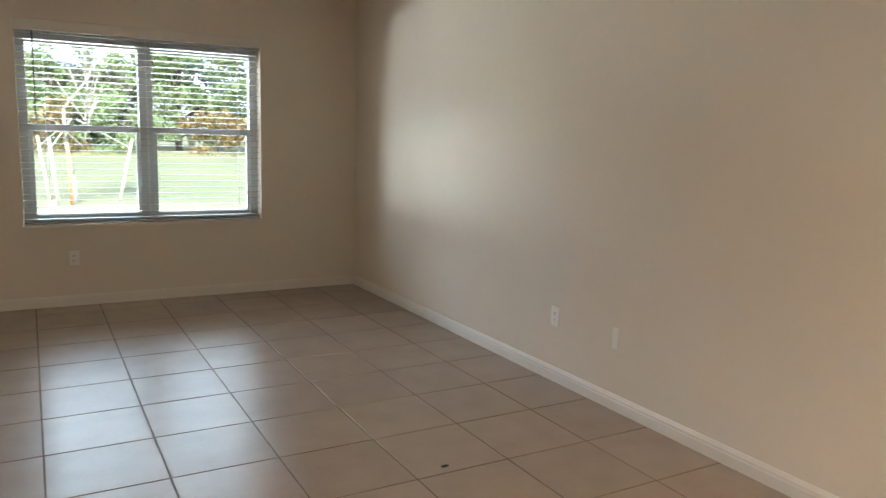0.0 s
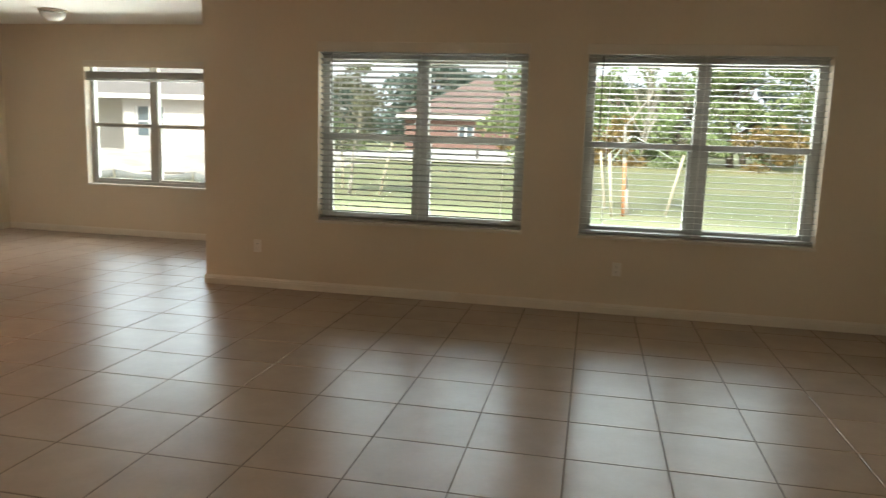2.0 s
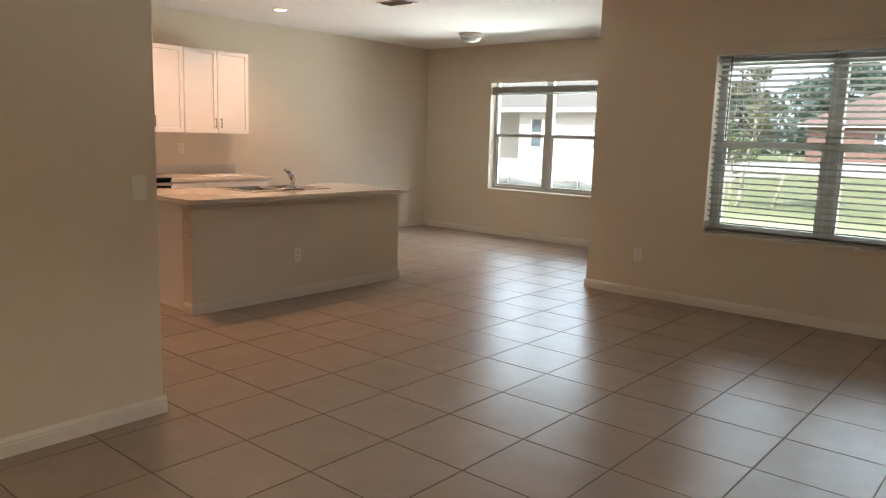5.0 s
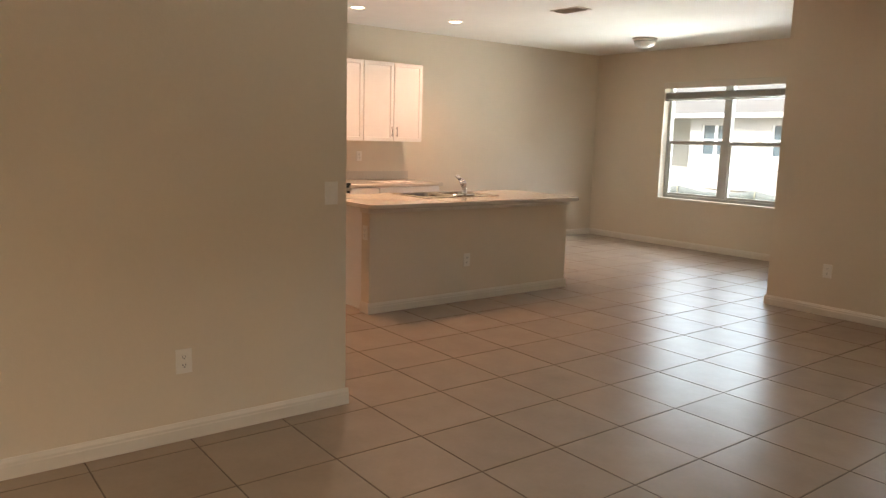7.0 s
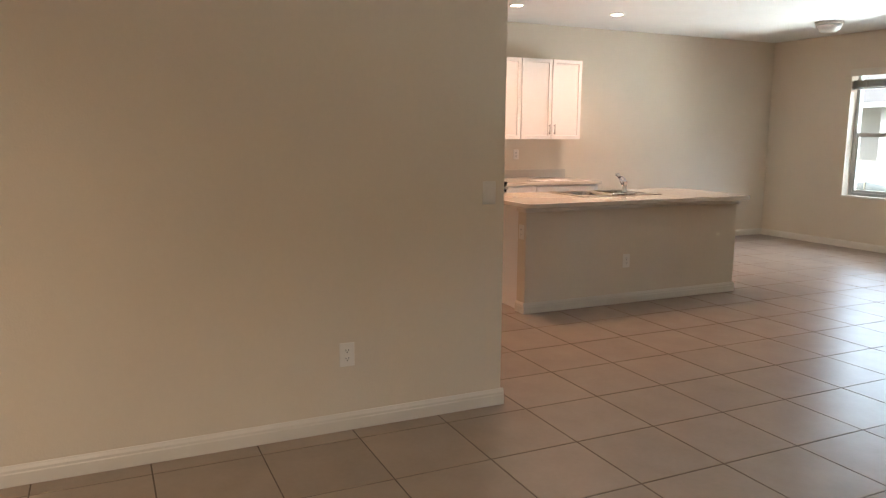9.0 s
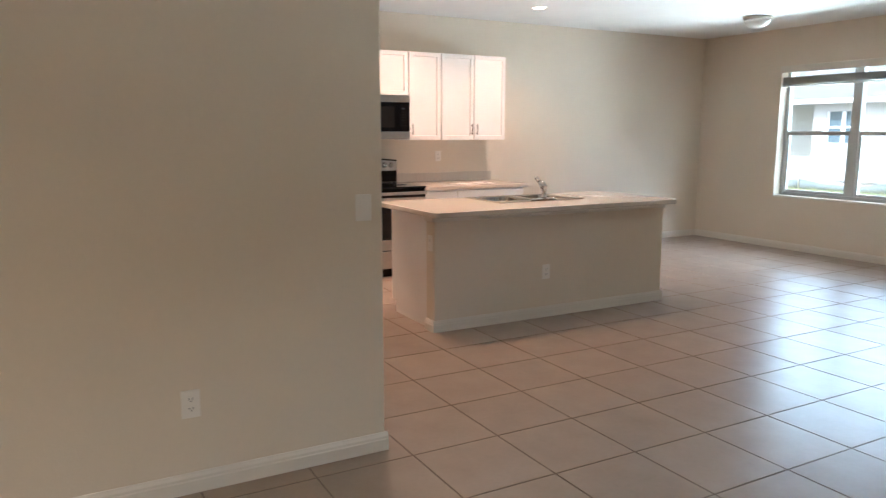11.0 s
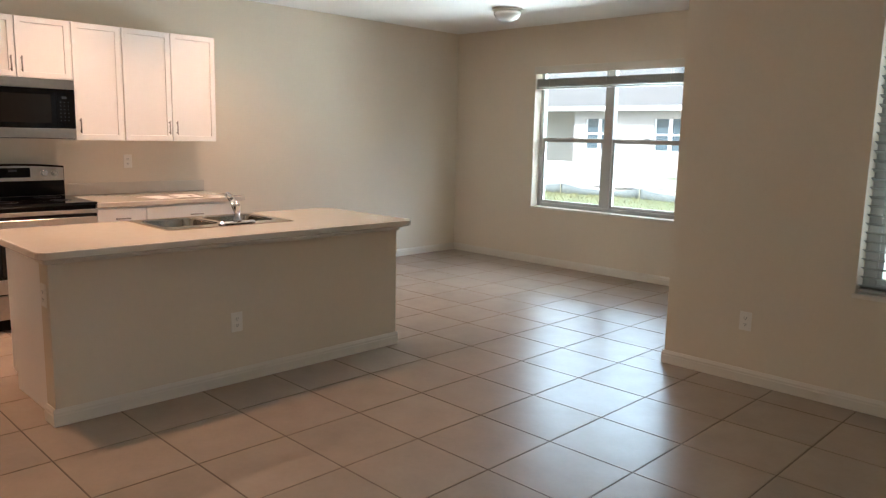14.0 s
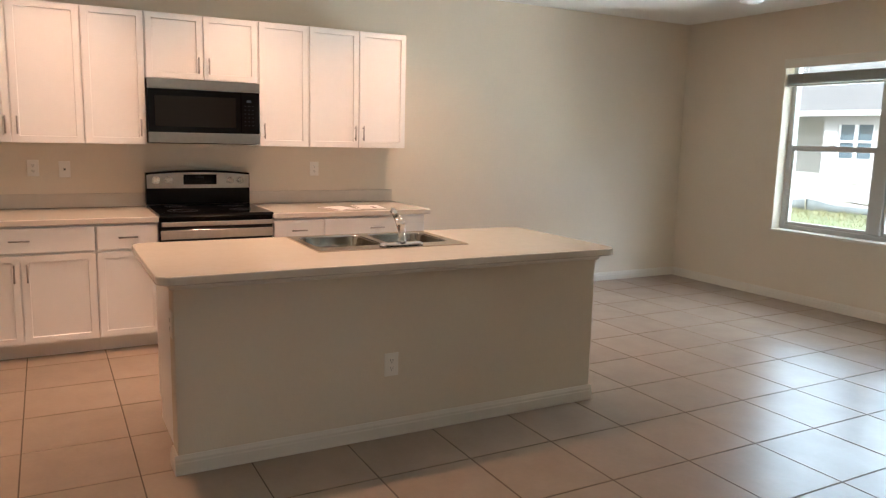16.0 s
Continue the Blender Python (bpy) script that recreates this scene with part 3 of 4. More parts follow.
def island_top():
    """One slab with rounded corners and a cut-out for the sink."""
    x0, x1, y0, y1, r = -5.30, -4.315, 3.725, 6.070, 0.070
    hole = (-5.225, -4.735, 4.545, 5.325)
    bm = bmesh.new()
    ring = []
    for cx, cy, a0 in ((x1 - r, y1 - r, 0), (x0 + r, y1 - r, 90), (x0 + r, y0 + r, 180), (x1 - r, y0 + r, 270)):
        for k in range(7):
            a = radians(a0 + 15 * k)
            ring.append((cx + r * math.cos(a), cy + r * math.sin(a)))
    inner = [(hole[1], hole[3]), (hole[0], hole[3]), (hole[0], hole[2]), (hole[1], hole[2])]
    for z, flip in ((CT, False), (CT - 0.038, True)):
        out = [bm.verts.new((x, y, z)) for x, y in ring]
        inn = [bm.verts.new((x, y, z)) for x, y in inner]
        for q in range(4):
            seg = out[q * 7:q * 7 + 7]
            nxt = out[(q * 7 + 7) % 28]
            f1 = seg + [inn[q]]
            f2 = [seg[-1], nxt, inn[(q + 1) % 4], inn[q]]
            for f in (f1, f2):
                bm.faces.new(f[::-1] if flip else f)
        if not flip:
            to, ti = out, inn
    bo, bi = out, inn
    for t, b in ((to, bo), (ti, bi)):
        for k in range(len(t)):
            j = (k + 1) % len(t)
            bm.faces.new((t[k], b[k], b[j], t[j]))
    bmesh.ops.recalc_face_normals(bm, faces=bm.faces[:])
    rim = [e for e in bm.edges if all(v in set(to) or v in set(bo) for v in e.verts) and abs(e.verts[0].co.z - e.verts[1].co.z) < 1e-5 and len(e.link_faces) == 2
           and any(abs(f.normal.z) < 0.5 for f in e.link_faces)]
    bmesh.ops.bevel(bm, geom=rim, offset=0.006, segments=2, affect="EDGES", profile=0.5)
    top = thing("island_countertop", (-4.8, 4.9, CT), "pale speckled laminate countertop with rounded corners", "countertop")
    part("slab", bm, COUNTER, top)


island_top()


def sink():
    """A two-bowl drop-in sink: a flat rim pressed into two open bowls."""
    x0, x1, y0, y1, z = -5.255, -4.700, 4.515, 5.355, CT + 0.0055
    s = thing("sink", ((x0 + x1) / 2, (y0 + y1) / 2, CT), "stainless double-bowl drop-in sink in the island", "sink")
    bowls = [(-5.215, -4.815, 4.555, 4.915), (-5.215, -4.815, 4.955, 5.315)]
    bm = bmesh.new()

    def rounded(a, b, c, d, r, zz, n=5):
        pts = []
        for cx, cy, a0 in ((b - r, d - r, 0), (a + r, d - r, 90), (a + r, c + r, 180), (b - r, c + r, 270)):
            for k in range(n):
                t = radians(a0 + 90 * k / (n - 1))
                pts.append(bm.verts.new((cx + r * math.cos(t), cy + r * math.sin(t), zz)))
        return pts

    # rim strips round and between the bowls
    xs, ys = [x0, -5.215, -4.815, x1], [y0, 4.555, 4.915, 4.955, 5.315, y1]
    for i in range(3):
        for j in range(5):
            if i == 1 and j in (1, 3):
                continue
            bm.faces.new([bm.verts.new((x, y, z)) for x, y in ((xs[i], ys[j]), (xs[i + 1], ys[j]), (xs[i + 1], ys[j + 1]), (xs[i], ys[j + 1]))])
    for (xa, ya), (xb, yb) in (((x0, y0), (x1, y0)), ((x1, y0), (x1, y1)), ((x1, y1), (x0, y1)), ((x0, y1), (x0, y0))):
        bm.faces.new([bm.verts.new(p) for p in ((xa, ya, z), (xb, yb, z), (xb, yb, CT + 0.0005), (xa, ya, CT + 0.0005))])
    part("rim", bm, SINK_STEEL, s)
    for a, b, c, d in bowls:
        bm = bmesh.new()
        top = rounded(a, b, c, d, 0.06, z)
        # corner fillets between the square cut-out and the rounded mouth
        n = 5
        for q, (px, py) in enumerate(((b, d), (a, d), (a, c), (b, c))):
            bm.faces.new([bm.verts.new((px, py, z))] + top[q * n:q * n + n][::-1])
        rings = [top, rounded(a + 0.003, b - 0.003, c + 0.003, d - 0.003, 0.058, z - 0.003), rounded(a + 0.005, b - 0.005, c + 0.005, d - 0.005, 0.057, z - 0.010),
                 rounded(a + 0.010, b - 0.010, c + 0.010, d - 0.010, 0.055, z - 0.130), rounded(a + 0.012, b - 0.012, c + 0.012, d - 0.012, 0.055, z - 0.140),
                 rounded(a + 0.03, b - 0.03, c + 0.03, d - 0.03, 0.05, z - 0.165), rounded(a + 0.06, b - 0.06, c + 0.06, d - 0.06, 0.04, z - 0.175)]
        for u, v in zip(rings, rings[1:]):
            for k in range(len(u)):
                j = (k + 1) % len(u)
                bm.faces.new((u[k], u[j], v[j], v[k])).smooth = True
        bm.faces.new(rings[-1])
        bowl = part("bowl", bm, SINK_STEEL, s)
        bm = bmesh.new()
        lathe(bm, (a + b) / 2, (c + d) / 2, ((0.045, z - 0.1748), (0.045, z - 0.171), (0.03, z - 0.170)), seg=20)
        part("drain", bm, CHROME, bowl)


sink()


def faucet():
    x, y, z = -4.760, 4.985, CT + 0.006
    f = thing("faucet", (x, y, z), "chrome single-lever kitchen faucet on the sink", "faucet")
    bm = bmesh.new()
    box(bm, x - 0.026, y - 0.105, z, x + 0.026, y + 0.105, z + 0.014, bevel=0.010, seg=3)
    for s in (-0.10, 0.10):
        bmesh.ops.create_uvsphere(bm, u_segments=16, v_segments=8, radius=0.024, matrix=Matrix.Translation((x, y + s, z + 0.004)) @ Matrix.Diagonal((1, 1, 0.55, 1)))
    part("deck_plate", bm, CHROME, f)
    bm = bmesh.new()
    lathe(bm, x, y, ((0.027, z + 0.0145), (0.025, z + 0.026), (0.019, z + 0.040), (0.0185, z + 0.100), (0.021, z + 0.106), (0.020, z + 0.120), (0.010, z + 0.128)), seg=24)
    part("body", bm, CHROME, f)
    bm = bmesh.new()
    rod(bm, (x - 0.006, y, z + 0.070), (x - 0.066, y - 0.005, z + 0.148), 0.0150, 0.0140, seg=18)
    rod(bm, (x - 0.064, y - 0.005, z + 0.146), (x - 0.092, y - 0.007, z + 0.172), 0.0160, 0.0170, seg=18)
    rod(bm, (x - 0.092, y - 0.007, z + 0.172), (x - 0.108, y - 0.008, z + 0.166), 0.0165, 0.0140, seg=18)
    part("spout", bm, CHROME, f)
    bm = bmesh.new()
    rod(bm, (x, y, z + 0.122), (x - 0.004, y, z + 0.138), 0.012, 0.009, seg=16)
    rod(bm, (x - 0.004, y, z + 0.136), (x - 0.040, y - 0.003, z + 0.158), 0.0060, 0.0045, seg=12)
    part("lever", bm, CHROME, f)


faucet()

# ---- wall plates, papers, ceiling fittings ----


def plate(name, at, normal, style, label):
    """A wall plate facing normal (unit, along x or y). style: outlet, switch or blank."""
    p = thing(name, at, label, "light switch" if style == "switch" else "wall outlet")
    at, n = Vector(at), Vector((*normal, 0))
    u = Vector((-n.y, n.x, 0))

    def block(du, z0, z1, d0, d1, w, bev):
        a, b = at + u * (du - w / 2) + n * d0, at + u * (du + w / 2) + n * d1
        return boxed((min(a.x, b.x), min(a.y, b.y), at.z + z0, max(a.x, b.x), max(a.y, b.y), at.z + z1), bevel=bev)

    wide = 0.045 if style == "blank" else 0.074
    part("cover", block(0, -0.058, 0.058, 0.0005, 0.006, wide, 0.002), PLATE, p)
    if style == "outlet":
        for z in (-0.020, 0.020):
            s = part("socket", block(0, z - 0.014, z + 0.014, 0.0062, 0.008, 0.030, 0.001), PLATE, p)
            for du in (-0.0065, 0.0065):
                part("slot", block(du, z - 0.002, z + 0.007, 0.0081, 0.0086, 0.0028, 0), SLOT, s)
            part("slot", block(0, z - 0.010, z - 0.005, 0.0081, 0.0086, 0.005, 0), SLOT, s)
    if style == "switch":
        bm = block(0, -0.033, 0.033, 0.0062, 0.010, 0.033, 0.001)
        part("rocker", bm, PLATE, p)
    if style == "jack":
        part("jack", block(0, -0.007, 0.007, 0.0062, 0.010, 0.013, 0.001), SLOT, p)


plate("wall_outlet", (HALL_X, 1.812, 0.377), (1, 0), "outlet", "white duplex outlet low on the partition wall")
plate("light_switch", (HALL_X, 2.570, 1.130), (1, 0), "switch", "white rocker switch near the partition's end")
plate("wall_outlet", (-2.445, LIV_N, 0.385), (0, -1), "outlet", "white duplex outlet low on the window wall")
plate("wall_outlet", (0.785, LIV_N, 0.385), (0, -1), "outlet", "white duplex outlet below the window")
plate("wall_outlet", (EAST, 4.00, 0.392), (-1, 0), "outlet", "white duplex outlet low on the side wall")
plate("cable_plate", (EAST, 3.48, 0.392), (-1, 0), "blank", "narrow white blank plate on the side wall")
plate("wall_outlet", (IX, 4.802, 0.366), (1, 0), "outlet", "white duplex outlet on the island knee wall")
plate("wall_outlet", (IX - 0.062, IS, 0.655), (0, -1), "outlet", "white duplex outlet on the island's end")
plate("wall_outlet", (WEST, 3.289, 1.180), (1, 0), "outlet", "white duplex outlet above the counter")
plate("cable_plate", (WEST, 3.487, 1.172), (1, 0), "jack", "white jack plate above the counter")
plate("wall_outlet", (WEST, 5.340, 1.178), (1, 0), "outlet", "white duplex outlet above the counter")


def leaflet(cx, cy, turn, w, d, label, bars):
    m = pose(cx, cy, CT + 0.0008, 0, 0, turn)
    t = thing("leaflet", (cx, cy, CT + 0.0008), label, "papers")
    bm = boxed((-d / 2, -w / 2, 0, d / 2, w / 2, 0.002))
    bmesh.ops.transform(bm, matrix=m, verts=bm.verts[:])
    part("sheet", bm, PAPER, t)
    for a, b, c, e in bars:
        bm = boxed((a, b, 0.0022, c, e, 0.0026))
        bmesh.ops.transform(bm, matrix=m, verts=bm.verts[:])
        part("printed_bar", bm, INK, t)


leaflet(-6.70, 5.36, 14, 0.22, 0.28, "white printed leaflet with a dark band on the counter", [(-0.13, -0.105, 0.13, -0.075), (0.09, -0.03, 0.125, 0.09)])
leaflet(-6.75, 5.62, -8, 0.22, 0.28, "white printed sheet lying on the counter", [(-0.12, -0.10, 0.12, -0.088), (-0.02, 0.02, 0.10, 0.05)])

bm = bmesh.new()
bmesh.ops.create_icosphere(bm, subdivisions=2, radius=0.016, matrix=Matrix.Translation((2.03, 3.256, 0.0042)) @ Matrix.Diagonal((1.3, 0.6, 0.26, 1)))
for v in bm.verts:
    v.co += 0.002 * noise.noise_vector(v.co * 90)
solid("debris_scrap", bm, SCRAP, "small dark scrap lying on the tiles", "debris", at=(2.03, 3.256, 0.0))


def can_light(x, y, power=CAN_POWER, color=CAN_COLOR, spread=125):
    c = thing("recessed_light", (x, y, H), "lit warm recessed ceiling downlight with white trim", "ceiling light", "recessed ceiling lights")
    bm = bmesh.new()
    n = 32
    prof = ((0.085, H - 0.0005), (0.083, H - 0.006), (0.064, H - 0.007), (0.060, H - 0.003))
    rings = [[bm.verts.new((x + r * math.cos(2 * math.pi * k / n), y + r * math.sin(2 * math.pi * k / n), z)) for k in range(n)] for r, z in prof]
    for a, b in zip(rings, rings[1:]):
        for k in range(n):
            bm.faces.new((a[k], a[(k + 1) % n], b[(k + 1) % n], b[k])).smooth = True
    part("trim_ring", bm, TRIM, c)
    bm = bmesh.new()
    lathe(bm, x, y, ((0.0605, H - 0.0035), (0.055, H - 0.0055), (0.03, H - 0.0065)), seg=28)
    part("lens", bm, LIT_LENS, c, "glowing warm lens")
    d = bpy.data.lights.new("downlight", "AREA")
    d.shape, d.size, d.energy, d.color, d.spread = "DISK", 0.11, power, color, radians(spread)
    o = new("downlight", d)
    o.location = (x, y, H - 0.012)


for x, y in ((-6.25, 3.45), (-6.25, 4.72), (-6.25, 5.98), (-4.95, 3.45), (-4.95, 4.75)):
    can_light(x, y)
# Two unseen downlights, added to warm and brighten the partition and east wall.
for x, y, power in ((-0.80, -1.10, 15.0), (2.00, 0.10, 20.0)):
    can_light(x, y, power, (1.0, 0.78, 0.55), 142)

dome = thing("ceiling_dome_light", (-5.57, 8.45, H), "unlit white flush-mount dome light on the ceiling", "ceiling light")
bm = bmesh.new()
lathe(bm, -5.57, 8.45, ((0.150, H - 0.0005), (0.150, H - 0.022), (0.142, H - 0.030)))
part("base", bm, TRIM, dome)
bm = bmesh.new()
lathe(bm, -5.57, 8.45, ((0.134, H - 0.031), (0.130, H - 0.058), (0.112, H - 0.088), (0.078, H - 0.108), (0.035, H - 0.118), (0.010, H - 0.119)))
part("glass_bowl", bm, FROSTED, dome, "frosted glass bowl")

vent = thing("ceiling_vent", (-4.82, 6.32, H), "white louvred air register in the ceiling", "air vent")
vx, vy, vw, vd = -4.82, 6.32, 0.36, 0.21
part("frame", boxed((vx - vw / 2, vy - vd / 2, H - 0.008, vx + vw / 2, vy - vd / 2 + 0.025, H - 0.0005), (vx - vw / 2, vy + vd / 2 - 0.025, H - 0.008, vx + vw / 2, vy + vd / 2, H - 0.0005),
                    (vx - vw / 2, vy - vd / 2 + 0.025, H - 0.008, vx - vw / 2 + 0.025, vy + vd / 2 - 0.025, H - 0.0005),
                    (vx + vw / 2 - 0.025, vy - vd / 2 + 0.025, H - 0.008, vx + vw / 2, vy + vd / 2 - 0.025, H - 0.0005)), TRIM, vent)
part("backing", boxed((vx - vw / 2 + 0.025, vy - vd / 2 + 0.025, H - 0.002, vx + vw / 2 - 0.025, vy + vd / 2 - 0.025, H - 0.0006)), SLOT, vent)
for k in range(7):
    y = vy - vd / 2 + 0.034 + k * 0.0235
    bm = boxed((-vw / 2 + 0.026, -0.010, -0.0008, vw / 2 - 0.026, 0.010, 0.0008))
    bmesh.ops.transform(bm, matrix=pose(vx, y, H - 0.010, 35), verts=bm.verts[:])
    part("slat", bm, TRIM, vent)


# ---- outdoors ----
GZ = -0.15
bm = bmesh.new()
n, size = 60, 900.0
grid = {}
for i in range(n + 1):
    for j in range(n + 1):
        # finer near the house
        u, v = 2 * i / n - 1, 2 * j / n - 1
        x, y = size * u * abs(u) ** 1.6, size * v * abs(v) ** 1.6
        d = math.hypot(x, y - 3)
        z = GZ + 0.45 * min(1, max(0, (d - 16) / 16)) + (0.06 * noise.noise(Vector((x * 0.15, y * 0.15, 0))) if d > 16 else 0)
        grid[i, j] = bm.verts.new((x, y, z))
for i in range(n):
    for j in range(n):
        bm.faces.new((grid[i, j], grid[i + 1, j], grid[i + 1, j + 1], grid[i, j + 1])).smooth = True
solid("ground", bm, LAWN, "mown yellow-green lawn and field", "ground", "structure")


def cloud_backdrop(radius, low, high):
    """A far curved sheet of bright hazy cloud beyond the field."""
    m = bpy.data.materials.new("hazy_cloud")
    m.use_nodes = True
    n, l = m.node_tree.nodes, m.node_tree.links
    n.remove(n["Principled BSDF"])
    geo, tex, mix, glow = n.new("ShaderNodeNewGeometry"), n.new("ShaderNodeTexNoise"), n.new("ShaderNodeMix"), n.new("ShaderNodeEmission")
    tex.inputs["Scale"].default_value, tex.inputs["Detail"].default_value = 0.012, 7
    mix.data_type = "RGBA"
    mix.inputs["A"].default_value, mix.inputs["B"].default_value = (0.66, 0.70, 0.80, 1), (1.0, 1.0, 1.0, 1)
    l.new(geo.outputs["Position"], tex.inputs["Vector"])
    l.new(tex.outputs[0], mix.inputs["Factor"])
    l.new(mix.outputs["Result"], glow.inputs["Color"])
    glow.inputs["Strength"].default_value = 0.80
    l.new(glow.outputs[0], n["Material Output"].inputs["Surface"])
    bm, steps, rows = bmesh.new(), 40, []
    for k in range(steps + 1):
        a = radians(-15 + 210 * k / steps)
        rows.append([bm.verts.new((radius * math.cos(a), radius * math.sin(a), z)) for z in (low, high)])
    for p, q in zip(rows, rows[1:]):
        bm.faces.new((p[0], p[1], q[1], q[0])).smooth = True
    return solid("backdrop", bm, m, "bright hazy cloud low over the horizon", "sky", "structure")


cloud_backdrop(420.0, -3.0, 190.0)


def lot_patch(x0, x1, y0, y1):
    bm = bmesh.new()
    nx, ny = 130, 60
    g = {}
    for i in range(nx + 1):
        for j in range(ny + 1):
            x, y = x0 + (x1 - x0) * i / nx, y0 + (y1 - y0) * j / ny
            edge = min(i, nx - i, j, ny - j) / 6
            w = 1.2 * noise.noise(Vector((x * 0.3, y * 0.3, 2)))
            d = math.hypot(x, y - 3)
            z = GZ + 0.45 * min(1, max(0, (d - 16) / 16)) + 0.10 * min(1, edge) - 0.03 + 0.16 * min(1, edge) * (noise.noise(Vector((x * 0.45, y * 0.7, 5))) + 0.7 * noise.noise(Vector((x * 1.3, y * 1.7, 8))))
            g[i, j] = bm.verts.new((x + (w if edge < 1 else 0), y + (w if edge < 1 else 0), z))
    for i in range(nx):
        for j in range(ny):
            bm.faces.new((g[i, j], g[i + 1, j], g[i + 1, j + 1], g[i, j + 1])).smooth = True
    return solid("sand_lot", bm, SAND, "bare pale sand of a building lot", "ground", "structure")


lot_patch(-40, -8, 19.4, 32)
solid("road", boxed((-14, 33.2, 0.27, -1.2, 45, 0.41), bevel=0.02), ROADWAY, "pale concrete road beyond the lawn", "road", "structure")
solid("driveway", boxed((-11.5, 45.01, 0.29, -4.0, 56.9, 0.41), bevel=0.02), ROADWAY, "pale concrete driveway before the brick bungalow", "driveway", "structure")


def tufts(x0, x1, y0, y1, count, seed):
    rnd = random.Random(seed)
    bm = bmesh.new()
    for _ in range(count):
        x, y = rnd.uniform(x0, x1), rnd.uniform(y0, y1)
        d = math.hypot(x, y - 3)
        z = GZ + 0.45 * min(1, max(0, (d - 16) / 16)) - 0.02
        h, a = rnd.uniform(0.04, 0.17) * (0.6 + 0.8 * abs(noise.noise(Vector((x * 0.5, y * 0.9, 1))))), rnd.uniform(0, math.pi)
        w = rnd.uniform(0.005, 0.014)
        lx, ly = rnd.uniform(-0.12, 0.12), rnd.uniform(-0.12, 0.12)
        p = [(x - w * math.cos(a), y - w * math.sin(a), z), (x + w * math.cos(a), y + w * math.sin(a), z), (x + lx, y + ly, z + h)]
        bm.faces.new([bm.verts.new(q) for q in p])
    return solid("rough_grass", bm, DRY_GRASS, "rough yellowing grass along the sand", "grass", "stuff")


tufts(-24, -6, 14.5, 19.6, 34000, 3)
tufts(-6, 26, 33, 37, 9000, 4)


def house(x0, x1, y0, y1, eave, ridge, wall_mat, roof_mat, windows, porch, label):
    """A hipped bungalow whose south front faces the lawn."""
    h = thing("house", ((x0 + x1) / 2, (y0 + y1) / 2, 0.2), label, "house")
    base, t = 0.1, 0.25
    bm = bmesh.new()
    x = x0
    spans = sorted(windows)
    if porch:
        pa, pb = porch
        box(bm, x0, y0, base, pa, y0 + t, eave)
        box(bm, pa - t, y0 + t, base, pa, y0 + 1.7, eave)
        box(bm, pb, y0 + t, base, pb + t, y0 + 1.7, eave)
        box(bm, pa - t, y0 + 1.7, base, pb + t, y0 + 1.7 + t, eave)
        x = pb
    for a, b, z0, z1 in spans:
        box(bm, x, y0, base, a, y0 + t, eave)
        box(bm, a, y0, base, b, y0 + t, z0)
        box(bm, a, y0, z1, b, y0 + t, eave)
        x = b
    box(bm, x, y0, base, x1, y0 + t, eave)
    box(bm, x0, y0 + t, base, x0 + t, y1, eave)
    box(bm, x1 - t, y0 + t, base, x1, y1, eave)
    box(bm, x0 + t, y1 - t, base, x1 - t, y1, eave)
    part("wall", bm, wall_mat, h)
    for a, b, z0, z1 in spans:
        m, zm = (a + b) / 2, (z0 + z1) / 2
        w = part("window", boxed((a, y0 + 0.05, z0, a + 0.07, y0 + 0.16, z1), (b - 0.07, y0 + 0.05, z0, b, y0 + 0.16, z1), (m - 0.08, y0 + 0.05, z0, m + 0.08, y0 + 0.16, z1),
                                 (a + 0.07, y0 + 0.05, zm - 0.04, m - 0.08, y0 + 0.16, zm + 0.04), (m + 0.08, y0 + 0.05, zm - 0.04, b - 0.07, y0 + 0.16, zm + 0.04)), FASCIA, h)
        for c, d in ((a + 0.07, m - 0.08), (m + 0.08, b - 0.07)):
            for e, f in ((z0, zm - 0.04), (zm + 0.04, z1)):
                part("pane", boxed((c, y0 + 0.10, e, d, y0 + 0.12, f)), DARK_PANE, w)
    o, hw = 0.55, (y1 - y0) / 2
    bm = bmesh.new()
    xs, ys = (x0 - o, x1 + o), (y0 - o, y1 + o)
    c = [bm.verts.new((x, y, eave + 0.02)) for x, y in ((xs[0], ys[0]), (xs[1], ys[0]), (xs[1], ys[1]), (xs[0], ys[1]))]
    r = [bm.verts.new((xs[0] + hw + o, (y0 + y1) / 2, ridge)), bm.verts.new((xs[1] - hw - o, (y0 + y1) / 2, ridge))]
    for q in ((c[0], c[1], r[1], r[0]), (c[1], c[2], r[1]), (c[2], c[3], r[0], r[1]), (c[3], c[0], r[0]), (c[3], c[2], c[1], c[0])):
        bm.faces.new(q)
    part("roof", bm, roof_mat, h)
    part("fascia", boxed((xs[0], ys[0] - 0.03, eave - 0.17, xs[1], ys[0], eave + 0.03), (xs[0] - 0.03, ys[0], eave - 0.17, xs[0], ys[1], eave + 0.03),
                         (xs[1], ys[0], eave - 0.17, xs[1] + 0.03, ys[1], eave + 0.03)), FASCIA, h)
    return h


def ground_at(x, y):
    return GZ + 0.45 * min(1, max(0, (math.hypot(x, y - 3) - 16) / 16))


